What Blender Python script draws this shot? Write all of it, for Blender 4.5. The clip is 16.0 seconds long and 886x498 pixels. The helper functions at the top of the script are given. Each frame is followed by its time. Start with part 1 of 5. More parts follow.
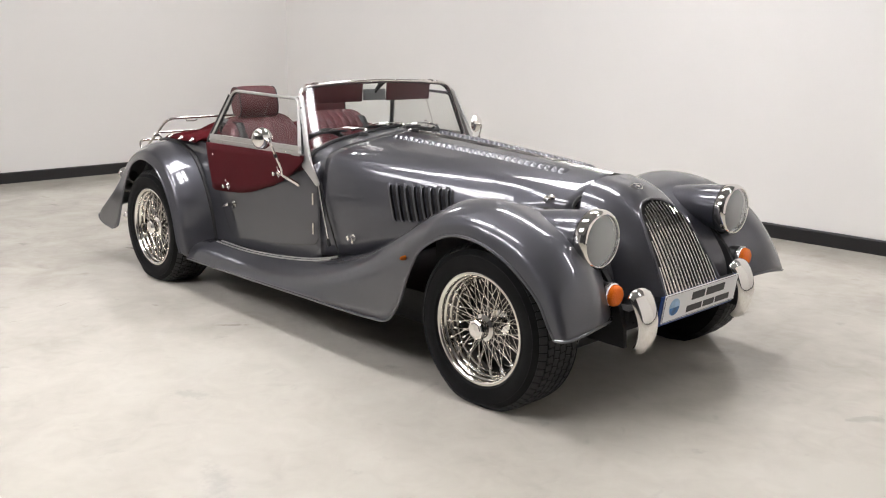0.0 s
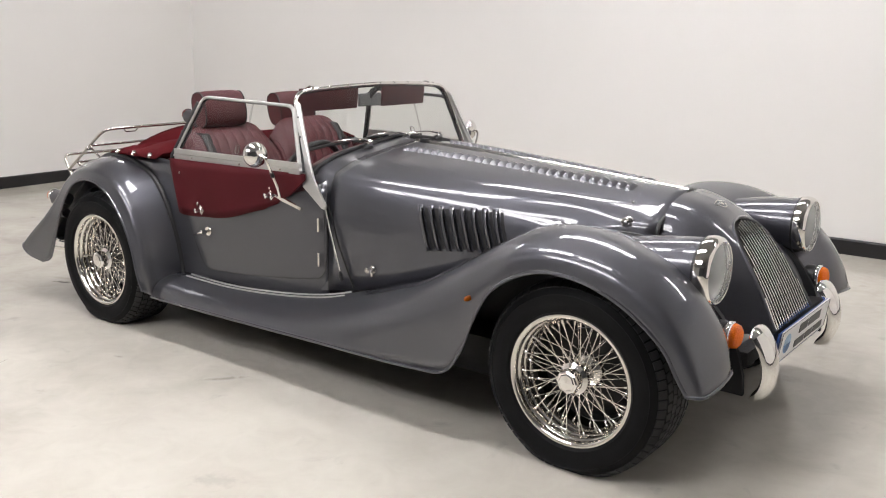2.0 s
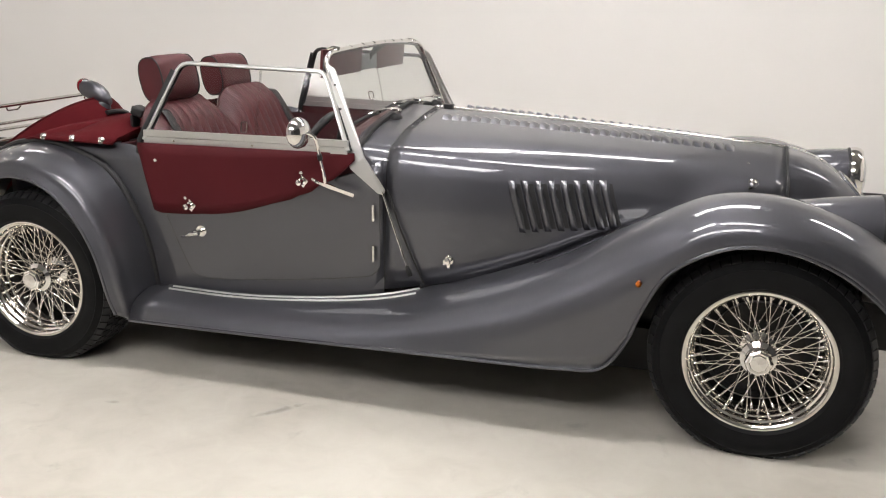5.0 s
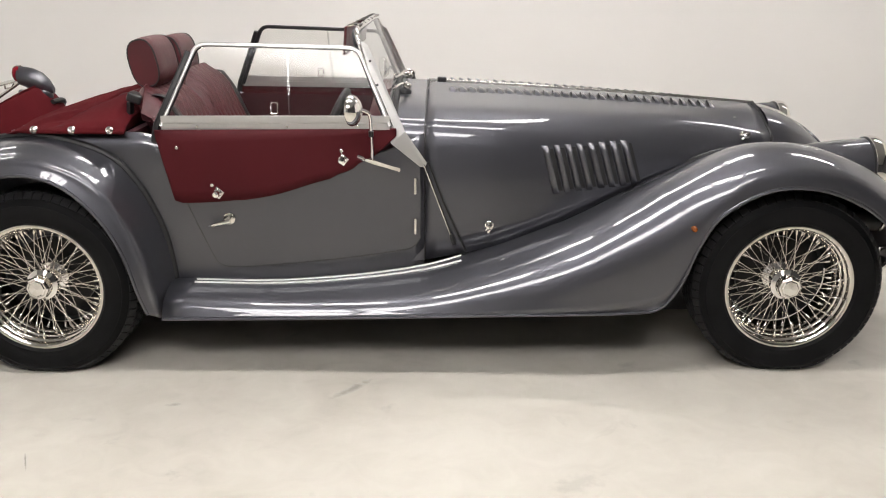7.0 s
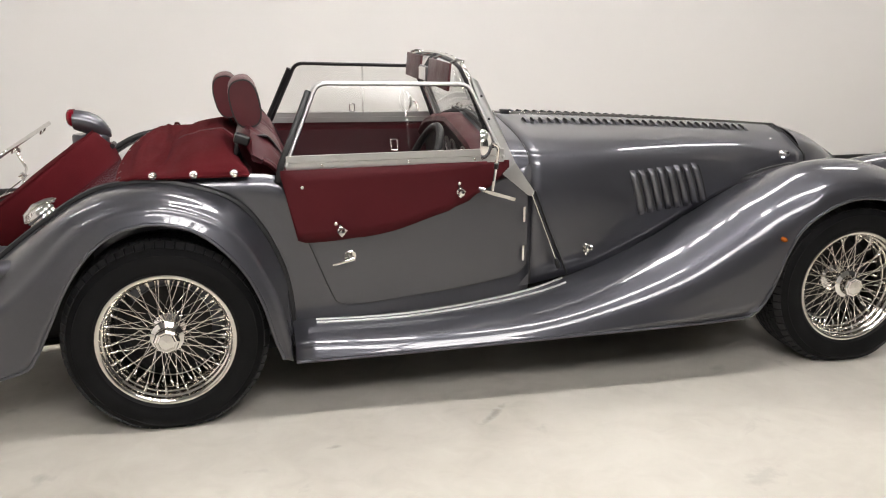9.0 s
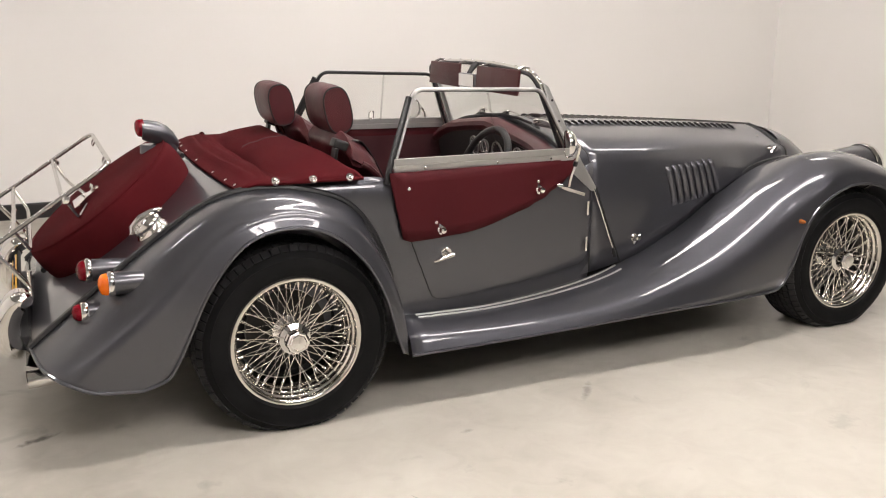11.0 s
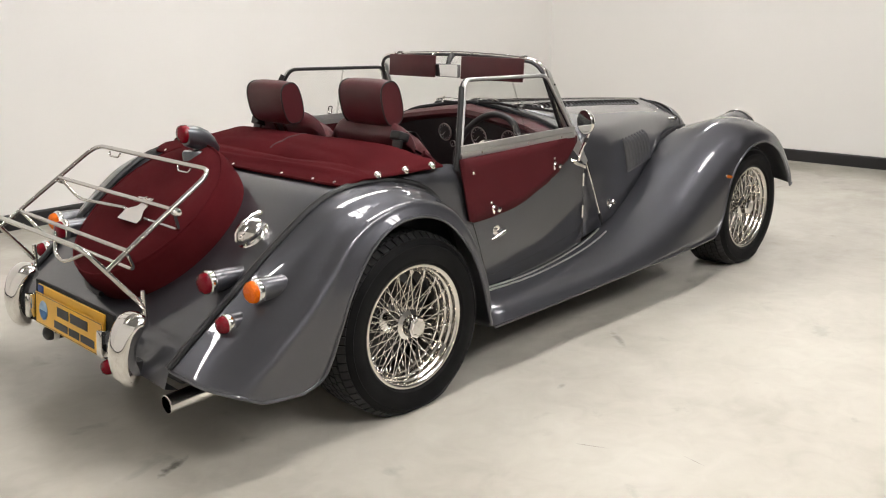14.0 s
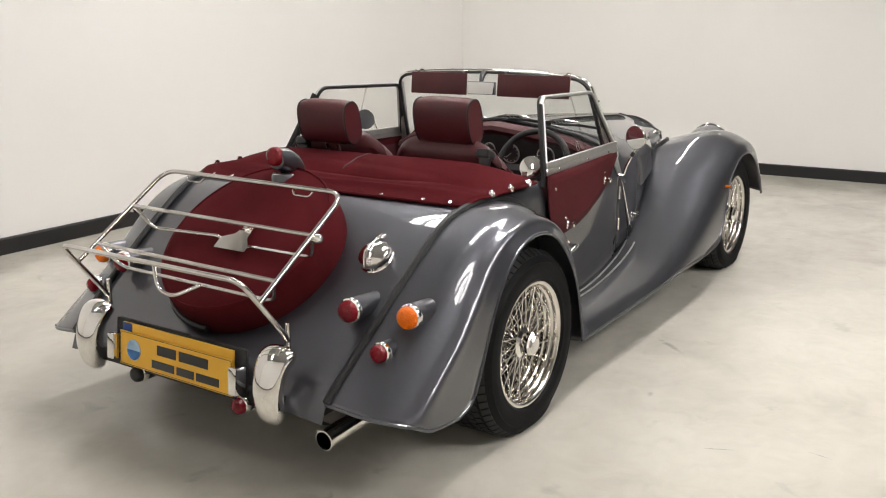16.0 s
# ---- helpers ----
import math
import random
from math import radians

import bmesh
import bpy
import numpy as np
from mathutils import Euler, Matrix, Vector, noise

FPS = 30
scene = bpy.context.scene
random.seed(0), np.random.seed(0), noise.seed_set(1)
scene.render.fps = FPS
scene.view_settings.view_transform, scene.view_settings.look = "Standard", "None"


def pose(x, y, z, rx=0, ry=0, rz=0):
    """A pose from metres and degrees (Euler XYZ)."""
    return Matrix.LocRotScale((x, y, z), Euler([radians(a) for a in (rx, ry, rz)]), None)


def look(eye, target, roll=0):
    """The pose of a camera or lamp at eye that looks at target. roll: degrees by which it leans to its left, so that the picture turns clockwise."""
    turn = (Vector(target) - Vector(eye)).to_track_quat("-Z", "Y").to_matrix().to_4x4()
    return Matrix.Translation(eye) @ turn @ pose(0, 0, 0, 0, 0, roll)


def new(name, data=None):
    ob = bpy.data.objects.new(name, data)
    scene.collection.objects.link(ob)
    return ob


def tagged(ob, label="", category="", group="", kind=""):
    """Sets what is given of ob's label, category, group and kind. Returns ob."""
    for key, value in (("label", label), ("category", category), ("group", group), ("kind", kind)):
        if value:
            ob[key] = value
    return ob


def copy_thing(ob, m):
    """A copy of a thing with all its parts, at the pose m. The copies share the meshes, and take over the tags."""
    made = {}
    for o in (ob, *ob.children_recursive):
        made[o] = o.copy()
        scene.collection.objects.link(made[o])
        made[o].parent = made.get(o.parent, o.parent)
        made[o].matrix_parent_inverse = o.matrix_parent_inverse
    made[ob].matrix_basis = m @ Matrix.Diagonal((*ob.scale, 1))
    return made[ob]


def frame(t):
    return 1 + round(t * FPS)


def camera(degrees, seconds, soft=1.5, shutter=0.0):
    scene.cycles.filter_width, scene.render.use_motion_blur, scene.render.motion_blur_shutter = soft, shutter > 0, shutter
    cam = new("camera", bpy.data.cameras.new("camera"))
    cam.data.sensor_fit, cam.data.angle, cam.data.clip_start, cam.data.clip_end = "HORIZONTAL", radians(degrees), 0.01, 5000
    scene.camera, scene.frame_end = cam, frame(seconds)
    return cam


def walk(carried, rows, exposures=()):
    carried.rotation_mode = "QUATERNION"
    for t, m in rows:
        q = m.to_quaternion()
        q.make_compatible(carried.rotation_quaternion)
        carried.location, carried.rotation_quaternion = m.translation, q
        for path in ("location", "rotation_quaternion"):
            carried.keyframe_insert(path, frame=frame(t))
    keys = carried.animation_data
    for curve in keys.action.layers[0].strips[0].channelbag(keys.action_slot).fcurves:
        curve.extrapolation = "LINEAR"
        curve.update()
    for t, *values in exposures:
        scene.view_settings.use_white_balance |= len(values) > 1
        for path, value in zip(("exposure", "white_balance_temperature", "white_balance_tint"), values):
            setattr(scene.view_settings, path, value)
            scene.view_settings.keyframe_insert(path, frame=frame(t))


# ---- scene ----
cam = camera(52.25, 16.0, soft=1.1)
PATH = [
    (0, (3.4644, -3.0135, 1.3367), (2.0536, -1.6689, 0.8875), 0.85),
    (0.5, (3.2334, -3.0035, 1.3443), (1.8627, -1.6201, 0.8886), 0.93),
    (1, (3.0186, -3.0200, 1.3490), (1.6682, -1.6137, 0.9036), 0.87),
    (1.5, (2.8124, -3.0481, 1.3389), (1.5297, -1.5739, 0.9124), 0.78),
    (2, (2.5486, -3.0503, 1.3338), (1.3579, -1.5091, 0.8790), 0.77),
    (2.5, (2.3153, -3.0654, 1.3273), (1.2039, -1.4811, 0.8225), 0.70),
    (3, (2.0857, -3.1032, 1.3390), (1.0577, -1.4681, 0.8195), 0.60),
    (3.5, (1.8178, -3.1480, 1.3205), (0.8961, -1.4511, 0.7998), 0.78),
    (4, (1.5821, -3.1756, 1.3108), (0.7526, -1.4345, 0.7812), 0.81),
    (4.2, (1.4821, -3.1878, 1.2990), (0.6981, -1.4265, 0.7669), 0.85),
    (6.3, (0.4728, -3.5471, 1.2930), (0.2888, -1.6305, 0.7516), 0.37),
    (6.5, (0.3675, -3.5675, 1.2746), (0.2450, -1.6486, 0.7244), 0.35),
    (7, (0.0953, -3.5782, 1.2898), (0.0889, -1.6640, 0.7103), 0.38),
    (7.5, (-0.1650, -3.6025, 1.2756), (-0.0671, -1.6848, 0.7162), 0.32),
    (8, (-0.4452, -3.6093, 1.2844), (-0.2170, -1.7003, 0.7332), 0.28),
    (8.5, (-0.7176, -3.5798, 1.2992), (-0.3880, -1.6826, 0.7586), 0.06),
    (9, (-0.9823, -3.5645, 1.3190), (-0.5599, -1.6805, 0.7976), 0.26),
    (9.2, (-1.0784, -3.5873, 1.3129), (-0.6285, -1.7056, 0.8061), 0.15),
    (11.3, (-2.1351, -3.3974, 1.3046), (-1.2547, -1.6696, 0.8152), 0.56),
    (11.5, (-2.2407, -3.3569, 1.2991), (-1.3195, -1.6493, 0.8139), 0.44),
    (12, (-2.4679, -3.2820, 1.3110), (-1.4548, -1.6240, 0.8368), 0.27),
    (12.5, (-2.7216, -3.2230, 1.3031), (-1.6012, -1.6296, 0.8496), 0.03),
    (13, (-2.8923, -3.1256, 1.3016), (-1.6828, -1.6006, 0.8419), -0.11),
    (13.5, (-3.0418, -2.9950, 1.3217), (-1.7546, -1.5453, 0.8302), -0.36),
    (14, (-3.2040, -2.8520, 1.3179), (-1.8297, -1.4916, 0.8074), -0.65),
    (14.5, (-3.3600, -2.6871, 1.3231), (-1.9057, -1.4185, 0.7983), -0.45),
    (15, (-3.5043, -2.4806, 1.3232), (-1.9883, -1.2902, 0.7896), 0.49),
    (15.5, (-3.6314, -2.2862, 1.3316), (-2.0679, -1.1493, 0.8187), 0.53),
    (16, (-3.7786, -2.1176, 1.3338), (-2.1642, -1.0396, 0.8524), -0.23),
]
walk(cam, [(t, look(eye, target, roll)) for t, eye, target, roll in PATH],
     exposures=((0.0, 0.0, 6320, 13), (2.5, 0.0, 6350, 13), (4.2, 0.0, 6470, 12), (6.3, 0.0, 6500, 12), (9.2, 0.0, 6500, 12), (11.5, 0.0, 6800, 15), (12.5, 0.0, 6760, 14), (13.5, 0.0, 6600, 11), (15.0, 0.0, 6540, 10), (16.0, 0.0, 6540, 10)))

# ---- world, lights ----
world = bpy.data.worlds.new("World")
scene.world = world
world.use_nodes = True
world.node_tree.nodes["Background"].inputs[0].default_value = (0.9, 0.92, 1.0, 1)
world.node_tree.nodes["Background"].inputs[1].default_value = 0.05
LAMP_STRENGTH = 20.0
PANEL_STRENGTH = 26.5
WALL_FILL_STRENGTH = 48.0
CEILING_Z = 3.7


# ---- materials ----
def material(name, color, rough=0.5, metal=0.0, coat=0.0, coat_rough=0.03, spec=0.5, vary=0.0, scale=4.0, bump=0.0,
             bump_scale=80.0, rough_vary=0.0, sheen=0.0, fine=0.0, fine_scale=200.0):
    m = bpy.data.materials.new(name)
    m.use_nodes = True
    nt = m.node_tree
    b = nt.nodes["Principled BSDF"]
    b.inputs["Base Color"].default_value = (*color, 1)
    b.inputs["Roughness"].default_value = rough
    b.inputs["Metallic"].default_value = metal
    b.inputs["Coat Weight"].default_value = coat
    b.inputs["Coat Roughness"].default_value = coat_rough
    b.inputs["Specular IOR Level"].default_value = spec
    b.inputs["Sheen Weight"].default_value = sheen
    tc = nt.nodes.new("ShaderNodeTexCoord")
    if vary or fine:
        last = None
        for amount, sc in ((vary, scale), (fine, fine_scale)):
            if not amount:
                continue
            n = nt.nodes.new("ShaderNodeTexNoise")
            n.inputs["Scale"].default_value = sc
            n.inputs["Detail"].default_value = 5
            nt.links.new(tc.outputs["Object"], n.inputs["Vector"])
            mr = nt.nodes.new("ShaderNodeMapRange")
            mr.inputs["From Min"].default_value, mr.inputs["From Max"].default_value = 0.3, 0.7
            mr.inputs["To Min"].default_value, mr.inputs["To Max"].default_value = 1 - amount, 1 + amount
            nt.links.new(n.outputs["Fac"], mr.inputs["Value"])
            mx = nt.nodes.new("ShaderNodeVectorMath")
            mx.operation = "SCALE"
            if last is None:
                mx.inputs[0].default_value = color
            else:
                nt.links.new(last.outputs[0], mx.inputs[0])
            nt.links.new(mr.outputs["Result"], mx.inputs["Scale"])
            last = mx
        nt.links.new(last.outputs[0], b.inputs["Base Color"])
    if rough_vary:
        n = nt.nodes.new("ShaderNodeTexNoise")
        n.inputs["Scale"].default_value = scale * 2.3
        n.inputs["Detail"].default_value = 6
        nt.links.new(tc.outputs["Object"], n.inputs["Vector"])
        mr = nt.nodes.new("ShaderNodeMapRange")
        mr.inputs["From Min"].default_value, mr.inputs["From Max"].default_value = 0.3, 0.7
        mr.inputs["To Min"].default_value, mr.inputs["To Max"].default_value = max(0, rough - rough_vary), rough + rough_vary
        nt.links.new(n.outputs["Fac"], mr.inputs["Value"])
        nt.links.new(mr.outputs["Result"], b.inputs["Roughness"])
    if bump:
        n = nt.nodes.new("ShaderNodeTexNoise")
        n.inputs["Scale"].default_value = bump_scale
        n.inputs["Detail"].default_value = 4
        nt.links.new(tc.outputs["Object"], n.inputs["Vector"])
        bp = nt.nodes.new("ShaderNodeBump")
        bp.inputs["Strength"].default_value = bump
        bp.inputs["Distance"].default_value = 0.004
        nt.links.new(n.outputs["Fac"], bp.inputs["Height"])
        nt.links.new(bp.outputs["Normal"], b.inputs["Normal"])
    return m


def glass(name, color, rough=0.0):
    """Thin pane: mostly clear, with a mirror sheen that grows at a slant."""
    m = bpy.data.materials.new(name)
    m.use_nodes = True
    nt = m.node_tree
    nt.nodes.clear()
    o = nt.nodes.new("ShaderNodeOutputMaterial")
    t = nt.nodes.new("ShaderNodeBsdfTransparent")
    t.inputs["Color"].default_value = (*color, 1)
    g = nt.nodes.new("ShaderNodeBsdfGlossy")
    g.inputs["Roughness"].default_value = rough
    fr = nt.nodes.new("ShaderNodeLayerWeight")
    fr.inputs["Blend"].default_value = 0.5
    pw = nt.nodes.new("ShaderNodeMath")
    pw.operation = "POWER"
    pw.inputs[1].default_value = 4.0
    ma = nt.nodes.new("ShaderNodeMath")
    ma.operation = "MULTIPLY_ADD"
    ma.inputs[1].default_value, ma.inputs[2].default_value = 0.8, 0.035
    nt.links.new(fr.outputs["Facing"], pw.inputs[0])
    nt.links.new(pw.outputs[0], ma.inputs[0])
    mx = nt.nodes.new("ShaderNodeMixShader")
    nt.links.new(ma.outputs[0], mx.inputs[0])
    nt.links.new(t.outputs[0], mx.inputs[1])
    nt.links.new(g.outputs[0], mx.inputs[2])
    nt.links.new(mx.outputs[0], o.inputs[0])
    return m


def lens_material(name, color):
    m = material(name, color, rough=0.22, coat=0.25, coat_rough=0.05, spec=0.30)
    b = m.node_tree.nodes["Principled BSDF"]
    w = m.node_tree.nodes.new("ShaderNodeTexVoronoi")
    w.inputs["Scale"].default_value = 160
    bp = m.node_tree.nodes.new("ShaderNodeBump")
    bp.inputs["Strength"].default_value = 0.5
    bp.inputs["Distance"].default_value = 0.003
    tc = m.node_tree.nodes.new("ShaderNodeTexCoord")
    m.node_tree.links.new(tc.outputs["Object"], w.inputs["Vector"])
    m.node_tree.links.new(w.outputs["Distance"], bp.inputs["Height"])
    m.node_tree.links.new(bp.outputs["Normal"], b.inputs["Normal"])
    return m


def fluted_glass(name):
    """Moulded lamp glass: part clear, part pale scatter, with broad flutes."""
    m = material(name, (0.80, 0.82, 0.82), rough=0.10, coat=1.0, coat_rough=0.01)
    nt = m.node_tree
    b = nt.nodes["Principled BSDF"]
    tc = nt.nodes.new("ShaderNodeTexCoord")
    n = nt.nodes.new("ShaderNodeTexNoise")
    n.inputs["Scale"].default_value = 26
    nt.links.new(tc.outputs["Object"], n.inputs["Vector"])
    bp = nt.nodes.new("ShaderNodeBump")
    bp.inputs["Strength"].default_value, bp.inputs["Distance"].default_value = 0.6, 0.006
    nt.links.new(n.outputs["Fac"], bp.inputs["Height"])
    nt.links.new(bp.outputs["Normal"], b.inputs["Normal"])
    t = nt.nodes.new("ShaderNodeBsdfTransparent")
    mx = nt.nodes.new("ShaderNodeMixShader")
    mx.inputs[0].default_value = 0.38
    nt.links.new(t.outputs[0], mx.inputs[1])
    nt.links.new(b.outputs[0], mx.inputs[2])
    nt.links.new(mx.outputs[0], nt.nodes["Material Output"].inputs[0])
    return m


def glow(name, color, strength):
    m = bpy.data.materials.new(name)
    m.use_nodes = True
    b = m.node_tree.nodes["Principled BSDF"]
    b.inputs["Base Color"].default_value = (0.8, 0.8, 0.8, 1)
    b.inputs["Emission Color"].default_value = (*color, 1)
    b.inputs["Emission Strength"].default_value = strength
    return m


PAINT = material("grey_metallic_paint", (0.080, 0.081, 0.094), rough=0.42, metal=0.74, coat=1.0, coat_rough=0.012, fine=0.18, fine_scale=900)
PAINT_DARK = material("underside_black", (0.012, 0.012, 0.013), rough=0.7, bump=0.3, vary=0.2)
PAINT.node_tree.nodes["Principled BSDF"].inputs["Coat IOR"].default_value = 1.58
BEAD = material("black_beading", (0.012, 0.012, 0.013), rough=0.45)
CHROME = material("chrome", (0.82, 0.80, 0.77), rough=0.06, metal=1.0, rough_vary=0.03, scale=6)
RIM = material("polished_rim", (0.72, 0.69, 0.64), rough=0.07, metal=1.0, rough_vary=0.03, scale=6)
SPOKE = material("bright_spoke_wire", (0.80, 0.77, 0.72), rough=0.24, metal=1.0)
STEEL = material("polished_stainless_tube", (0.62, 0.60, 0.57), rough=0.16, metal=1.0, rough_vary=0.05, scale=9)
ALU = material("satin_aluminium", (0.60, 0.595, 0.58), rough=0.42, metal=0.95, rough_vary=0.06, scale=12)
RUBBER = material("tyre_rubber", (0.007, 0.007, 0.0075), rough=0.6, spec=0.13, vary=0.25, scale=9, bump=0.15, bump_scale=260)
TREAD = material("tyre_tread_rubber", (0.016, 0.016, 0.017), rough=0.55, spec=0.35, vary=0.3, scale=14)
BLACK = material("black_plastic", (0.015, 0.015, 0.016), rough=0.4)
LEATHER = material("burgundy_leather", (0.076, 0.0115, 0.015), rough=0.38, spec=0.45, vary=0.16, scale=7, bump=0.35, bump_scale=320, rough_vary=0.06)
LEATHER_DARK = material("dark_burgundy_leather", (0.045, 0.007, 0.010), rough=0.5, vary=0.15, scale=7, bump=0.3, bump_scale=320)
CLOTH = material("burgundy_mohair_cloth", (0.084, 0.0092, 0.0118), rough=0.95, spec=0.08, vary=0.13, scale=5, bump=0.5, bump_scale=900, sheen=0.0, fine=0.12, fine_scale=700)
VINYL = material("burgundy_vinyl", (0.068, 0.0065, 0.0095), rough=0.65, spec=0.18, vary=0.08, scale=5, bump=0.2, bump_scale=700)
GLASS = glass("clear_glass", (0.93, 0.95, 0.94))
PERSPEX = glass("clear_perspex", (0.92, 0.92, 0.91), 0.07)
LENS_CLEAR = fluted_glass("headlamp_glass")
AMBER = lens_material("amber_lens", (0.82, 0.155, 0.004))
AMBER_DULL = lens_material("dull_amber_lens", (0.30, 0.075, 0.006))
RED = lens_material("red_lens", (0.19, 0.0012, 0.008))
REFLECTOR = material("lamp_reflector", (0.92, 0.92, 0.91), rough=0.42, metal=1.0)
DIAL = material("dial_face", (0.03, 0.03, 0.032), rough=0.3)
DASH = material("dark_dash_leather", (0.016, 0.015, 0.016), rough=0.6, vary=0.2, scale=14, bump=0.2, bump_scale=300)
DISC = material("worn_disc_steel", (0.03, 0.028, 0.027), rough=0.45, metal=0.8, vary=0.2, scale=20)
CARPET = material("dark_carpet", (0.016, 0.012, 0.013), rough=0.95, bump=0.6, bump_scale=500)
MIRROR_BACK = material("grey_mirror_back", (0.20, 0.20, 0.205), rough=0.35, metal=0.5)
MIRROR = material("mirror_glass", (0.92, 0.92, 0.92), rough=0.01, metal=1.0)
WHITE_PLATE = material("white_plate", (0.80, 0.80, 0.80), rough=0.3)
YELLOW_PLATE = material("yellow_plate", (0.80, 0.44, 0.035), rough=0.32, vary=0.04)
INK = material("dark_ink", (0.02, 0.02, 0.022), rough=0.4)
BLUE = material("blue_print", (0.03, 0.14, 0.36), rough=0.4, vary=0.5, scale=25)
PALE_BLUE = material("pale_blue_print", (0.35, 0.52, 0.70), rough=0.4, vary=0.25, scale=30)
NAVY = material("blue_plate_edge", (0.012, 0.05, 0.22), rough=0.35)
WALL = material("white_painted_plaster", (0.84, 0.825, 0.80), rough=0.75, vary=0.012, scale=0.9, bump=0.04, bump_scale=30)
CEILING_PAINT = material("ceiling_paint", (0.33, 0.33, 0.332), rough=0.85, vary=0.03, scale=2)
NEAR_WALL = material("dark_room_stand_in", (0.06, 0.06, 0.063), rough=0.8, vary=0.05, scale=1.5)
PALE_WALL = material("pale_room_stand_in", (0.36, 0.355, 0.35), rough=0.8, vary=0.04, scale=1.5)
DARK_WALL = material("dark_surround_stand_in", (0.05, 0.05, 0.053), rough=0.6, vary=0.08, scale=1.5)
BOARD = material("black_skirting_paint", (0.012, 0.011, 0.012), rough=0.42, vary=0.2, scale=3)
LAMP_METAL = material("white_lamp_housing", (0.75, 0.75, 0.75), rough=0.4)
SOFT_GLOW = glow("soft_lamp_diffuser", (1.0, 0.975, 0.955), PANEL_STRENGTH)
WALL_FILL_GLOW = glow("wall_fill_diffuser", (1.0, 0.975, 0.955), WALL_FILL_STRENGTH)
TUBE_GLOW = glow("lamp_diffuser", (1.0, 0.975, 0.955), LAMP_STRENGTH)


def floor_material():
    m = bpy.data.materials.new("polished_concrete_floor")
    m.use_nodes = True
    nt = m.node_tree
    b = nt.nodes["Principled BSDF"]
    tc = nt.nodes.new("ShaderNodeTexCoord")

    def noise_node(sc, detail, distort=0.0):
        n = nt.nodes.new("ShaderNodeTexNoise")
        n.inputs["Scale"].default_value = sc
        n.inputs["Detail"].default_value = detail
        n.inputs["Distortion"].default_value = distort
        nt.links.new(tc.outputs["Object"], n.inputs["Vector"])
        return n

    big, mid, small = noise_node(0.55, 4, 0.4), noise_node(2.6, 8, 0.8), noise_node(38, 4)
    ramp = nt.nodes.new("ShaderNodeValToRGB")
    e = ramp.color_ramp.elements
    e[0].position, e[0].color = 0.36, (0.455, 0.428, 0.370, 1)
    e[1].position, e[1].color = 0.60, (0.596, 0.570, 0.504, 1)
    k = e.new(0.48)
    k.color = (0.536, 0.508, 0.446, 1)
    patch = noise_node(9.0, 9, 1.2)
    add = nt.nodes.new("ShaderNodeMath")
    add.operation = "MULTIPLY_ADD"
    add.inputs[1].default_value = 0.45
    sub = nt.nodes.new("ShaderNodeMath")
    sub.operation = "MULTIPLY"
    sub.inputs[1].default_value = 0.55
    mid_add = nt.nodes.new("ShaderNodeMath")
    mid_add.operation = "MULTIPLY_ADD"
    mid_add.inputs[1].default_value = 0.36
    fine_mul = nt.nodes.new("ShaderNodeMath")
    fine_mul.operation = "MULTIPLY"
    fine_mul.inputs[1].default_value = 0.64
    nt.links.new(mid.outputs["Fac"], fine_mul.inputs[0])
    nt.links.new(patch.outputs["Fac"], mid_add.inputs[0])
    nt.links.new(fine_mul.outputs[0], mid_add.inputs[2])
    nt.links.new(mid_add.outputs[0], sub.inputs[0])
    nt.links.new(big.outputs["Fac"], add.inputs[0])
    nt.links.new(sub.outputs[0], add.inputs[2])
    nt.links.new(add.outputs[0], ramp.inputs["Fac"])
    scuff = noise_node(5.5, 7, 0.5)
    sr = nt.nodes.new("ShaderNodeMapRange")
    sr.inputs["From Min"].default_value, sr.inputs["From Max"].default_value = 0.66, 0.80
    sr.inputs["To Min"].default_value, sr.inputs["To Max"].default_value = 1.0, 0.72
    nt.links.new(scuff.outputs["Fac"], sr.inputs["Value"])
    mul = nt.nodes.new("ShaderNodeVectorMath")
    mul.operation = "SCALE"
    nt.links.new(ramp.outputs["Color"], mul.inputs[0])
    nt.links.new(sr.outputs["Result"], mul.inputs["Scale"])
    # a few rubber smudges and scratches: place, length, width, turn, depth
    last = mul
    for x, y, long, wide, turn, deep in ((-2.028, -0.535, 0.075, 0.022, 25, 0.62), (-0.205, -0.895, 0.10, 0.020, 50, 0.30), (-0.75, -1.02, 0.03, 0.012, 10, 0.25),
                                         (-1.06, -1.37, 0.055, 0.003, -65, 0.45), (-0.93, -1.66, 0.045, 0.003, 80, 0.40), (0.45, -1.46, 0.10, 0.05, 30, 0.14), (1.15, -1.75, 0.16, 0.05, -20, 0.12)):
        mp = nt.nodes.new("ShaderNodeMapping")
        mp.vector_type = "TEXTURE"
        mp.inputs["Location"].default_value = (x, y, 0)
        mp.inputs["Rotation"].default_value = (0, 0, radians(turn))
        mp.inputs["Scale"].default_value = (long, wide, 1)
        nt.links.new(tc.outputs["Object"], mp.inputs["Vector"])
        ln = nt.nodes.new("ShaderNodeVectorMath")
        ln.operation = "LENGTH"
        nt.links.new(mp.outputs["Vector"], ln.inputs[0])
        wob = nt.nodes.new("ShaderNodeMath")
        wob.operation = "MULTIPLY_ADD"
        wob.inputs[1].default_value = 1.6
        nt.links.new(small.outputs["Fac"], wob.inputs[0])
        nt.links.new(ln.outputs["Value"], wob.inputs[2])
        mr = nt.nodes.new("ShaderNodeMapRange")
        mr.inputs["From Min"].default_value, mr.inputs["From Max"].default_value = 1.0, 1.8
        mr.inputs["To Min"].default_value, mr.inputs["To Max"].default_value = 1 - deep, 1.0
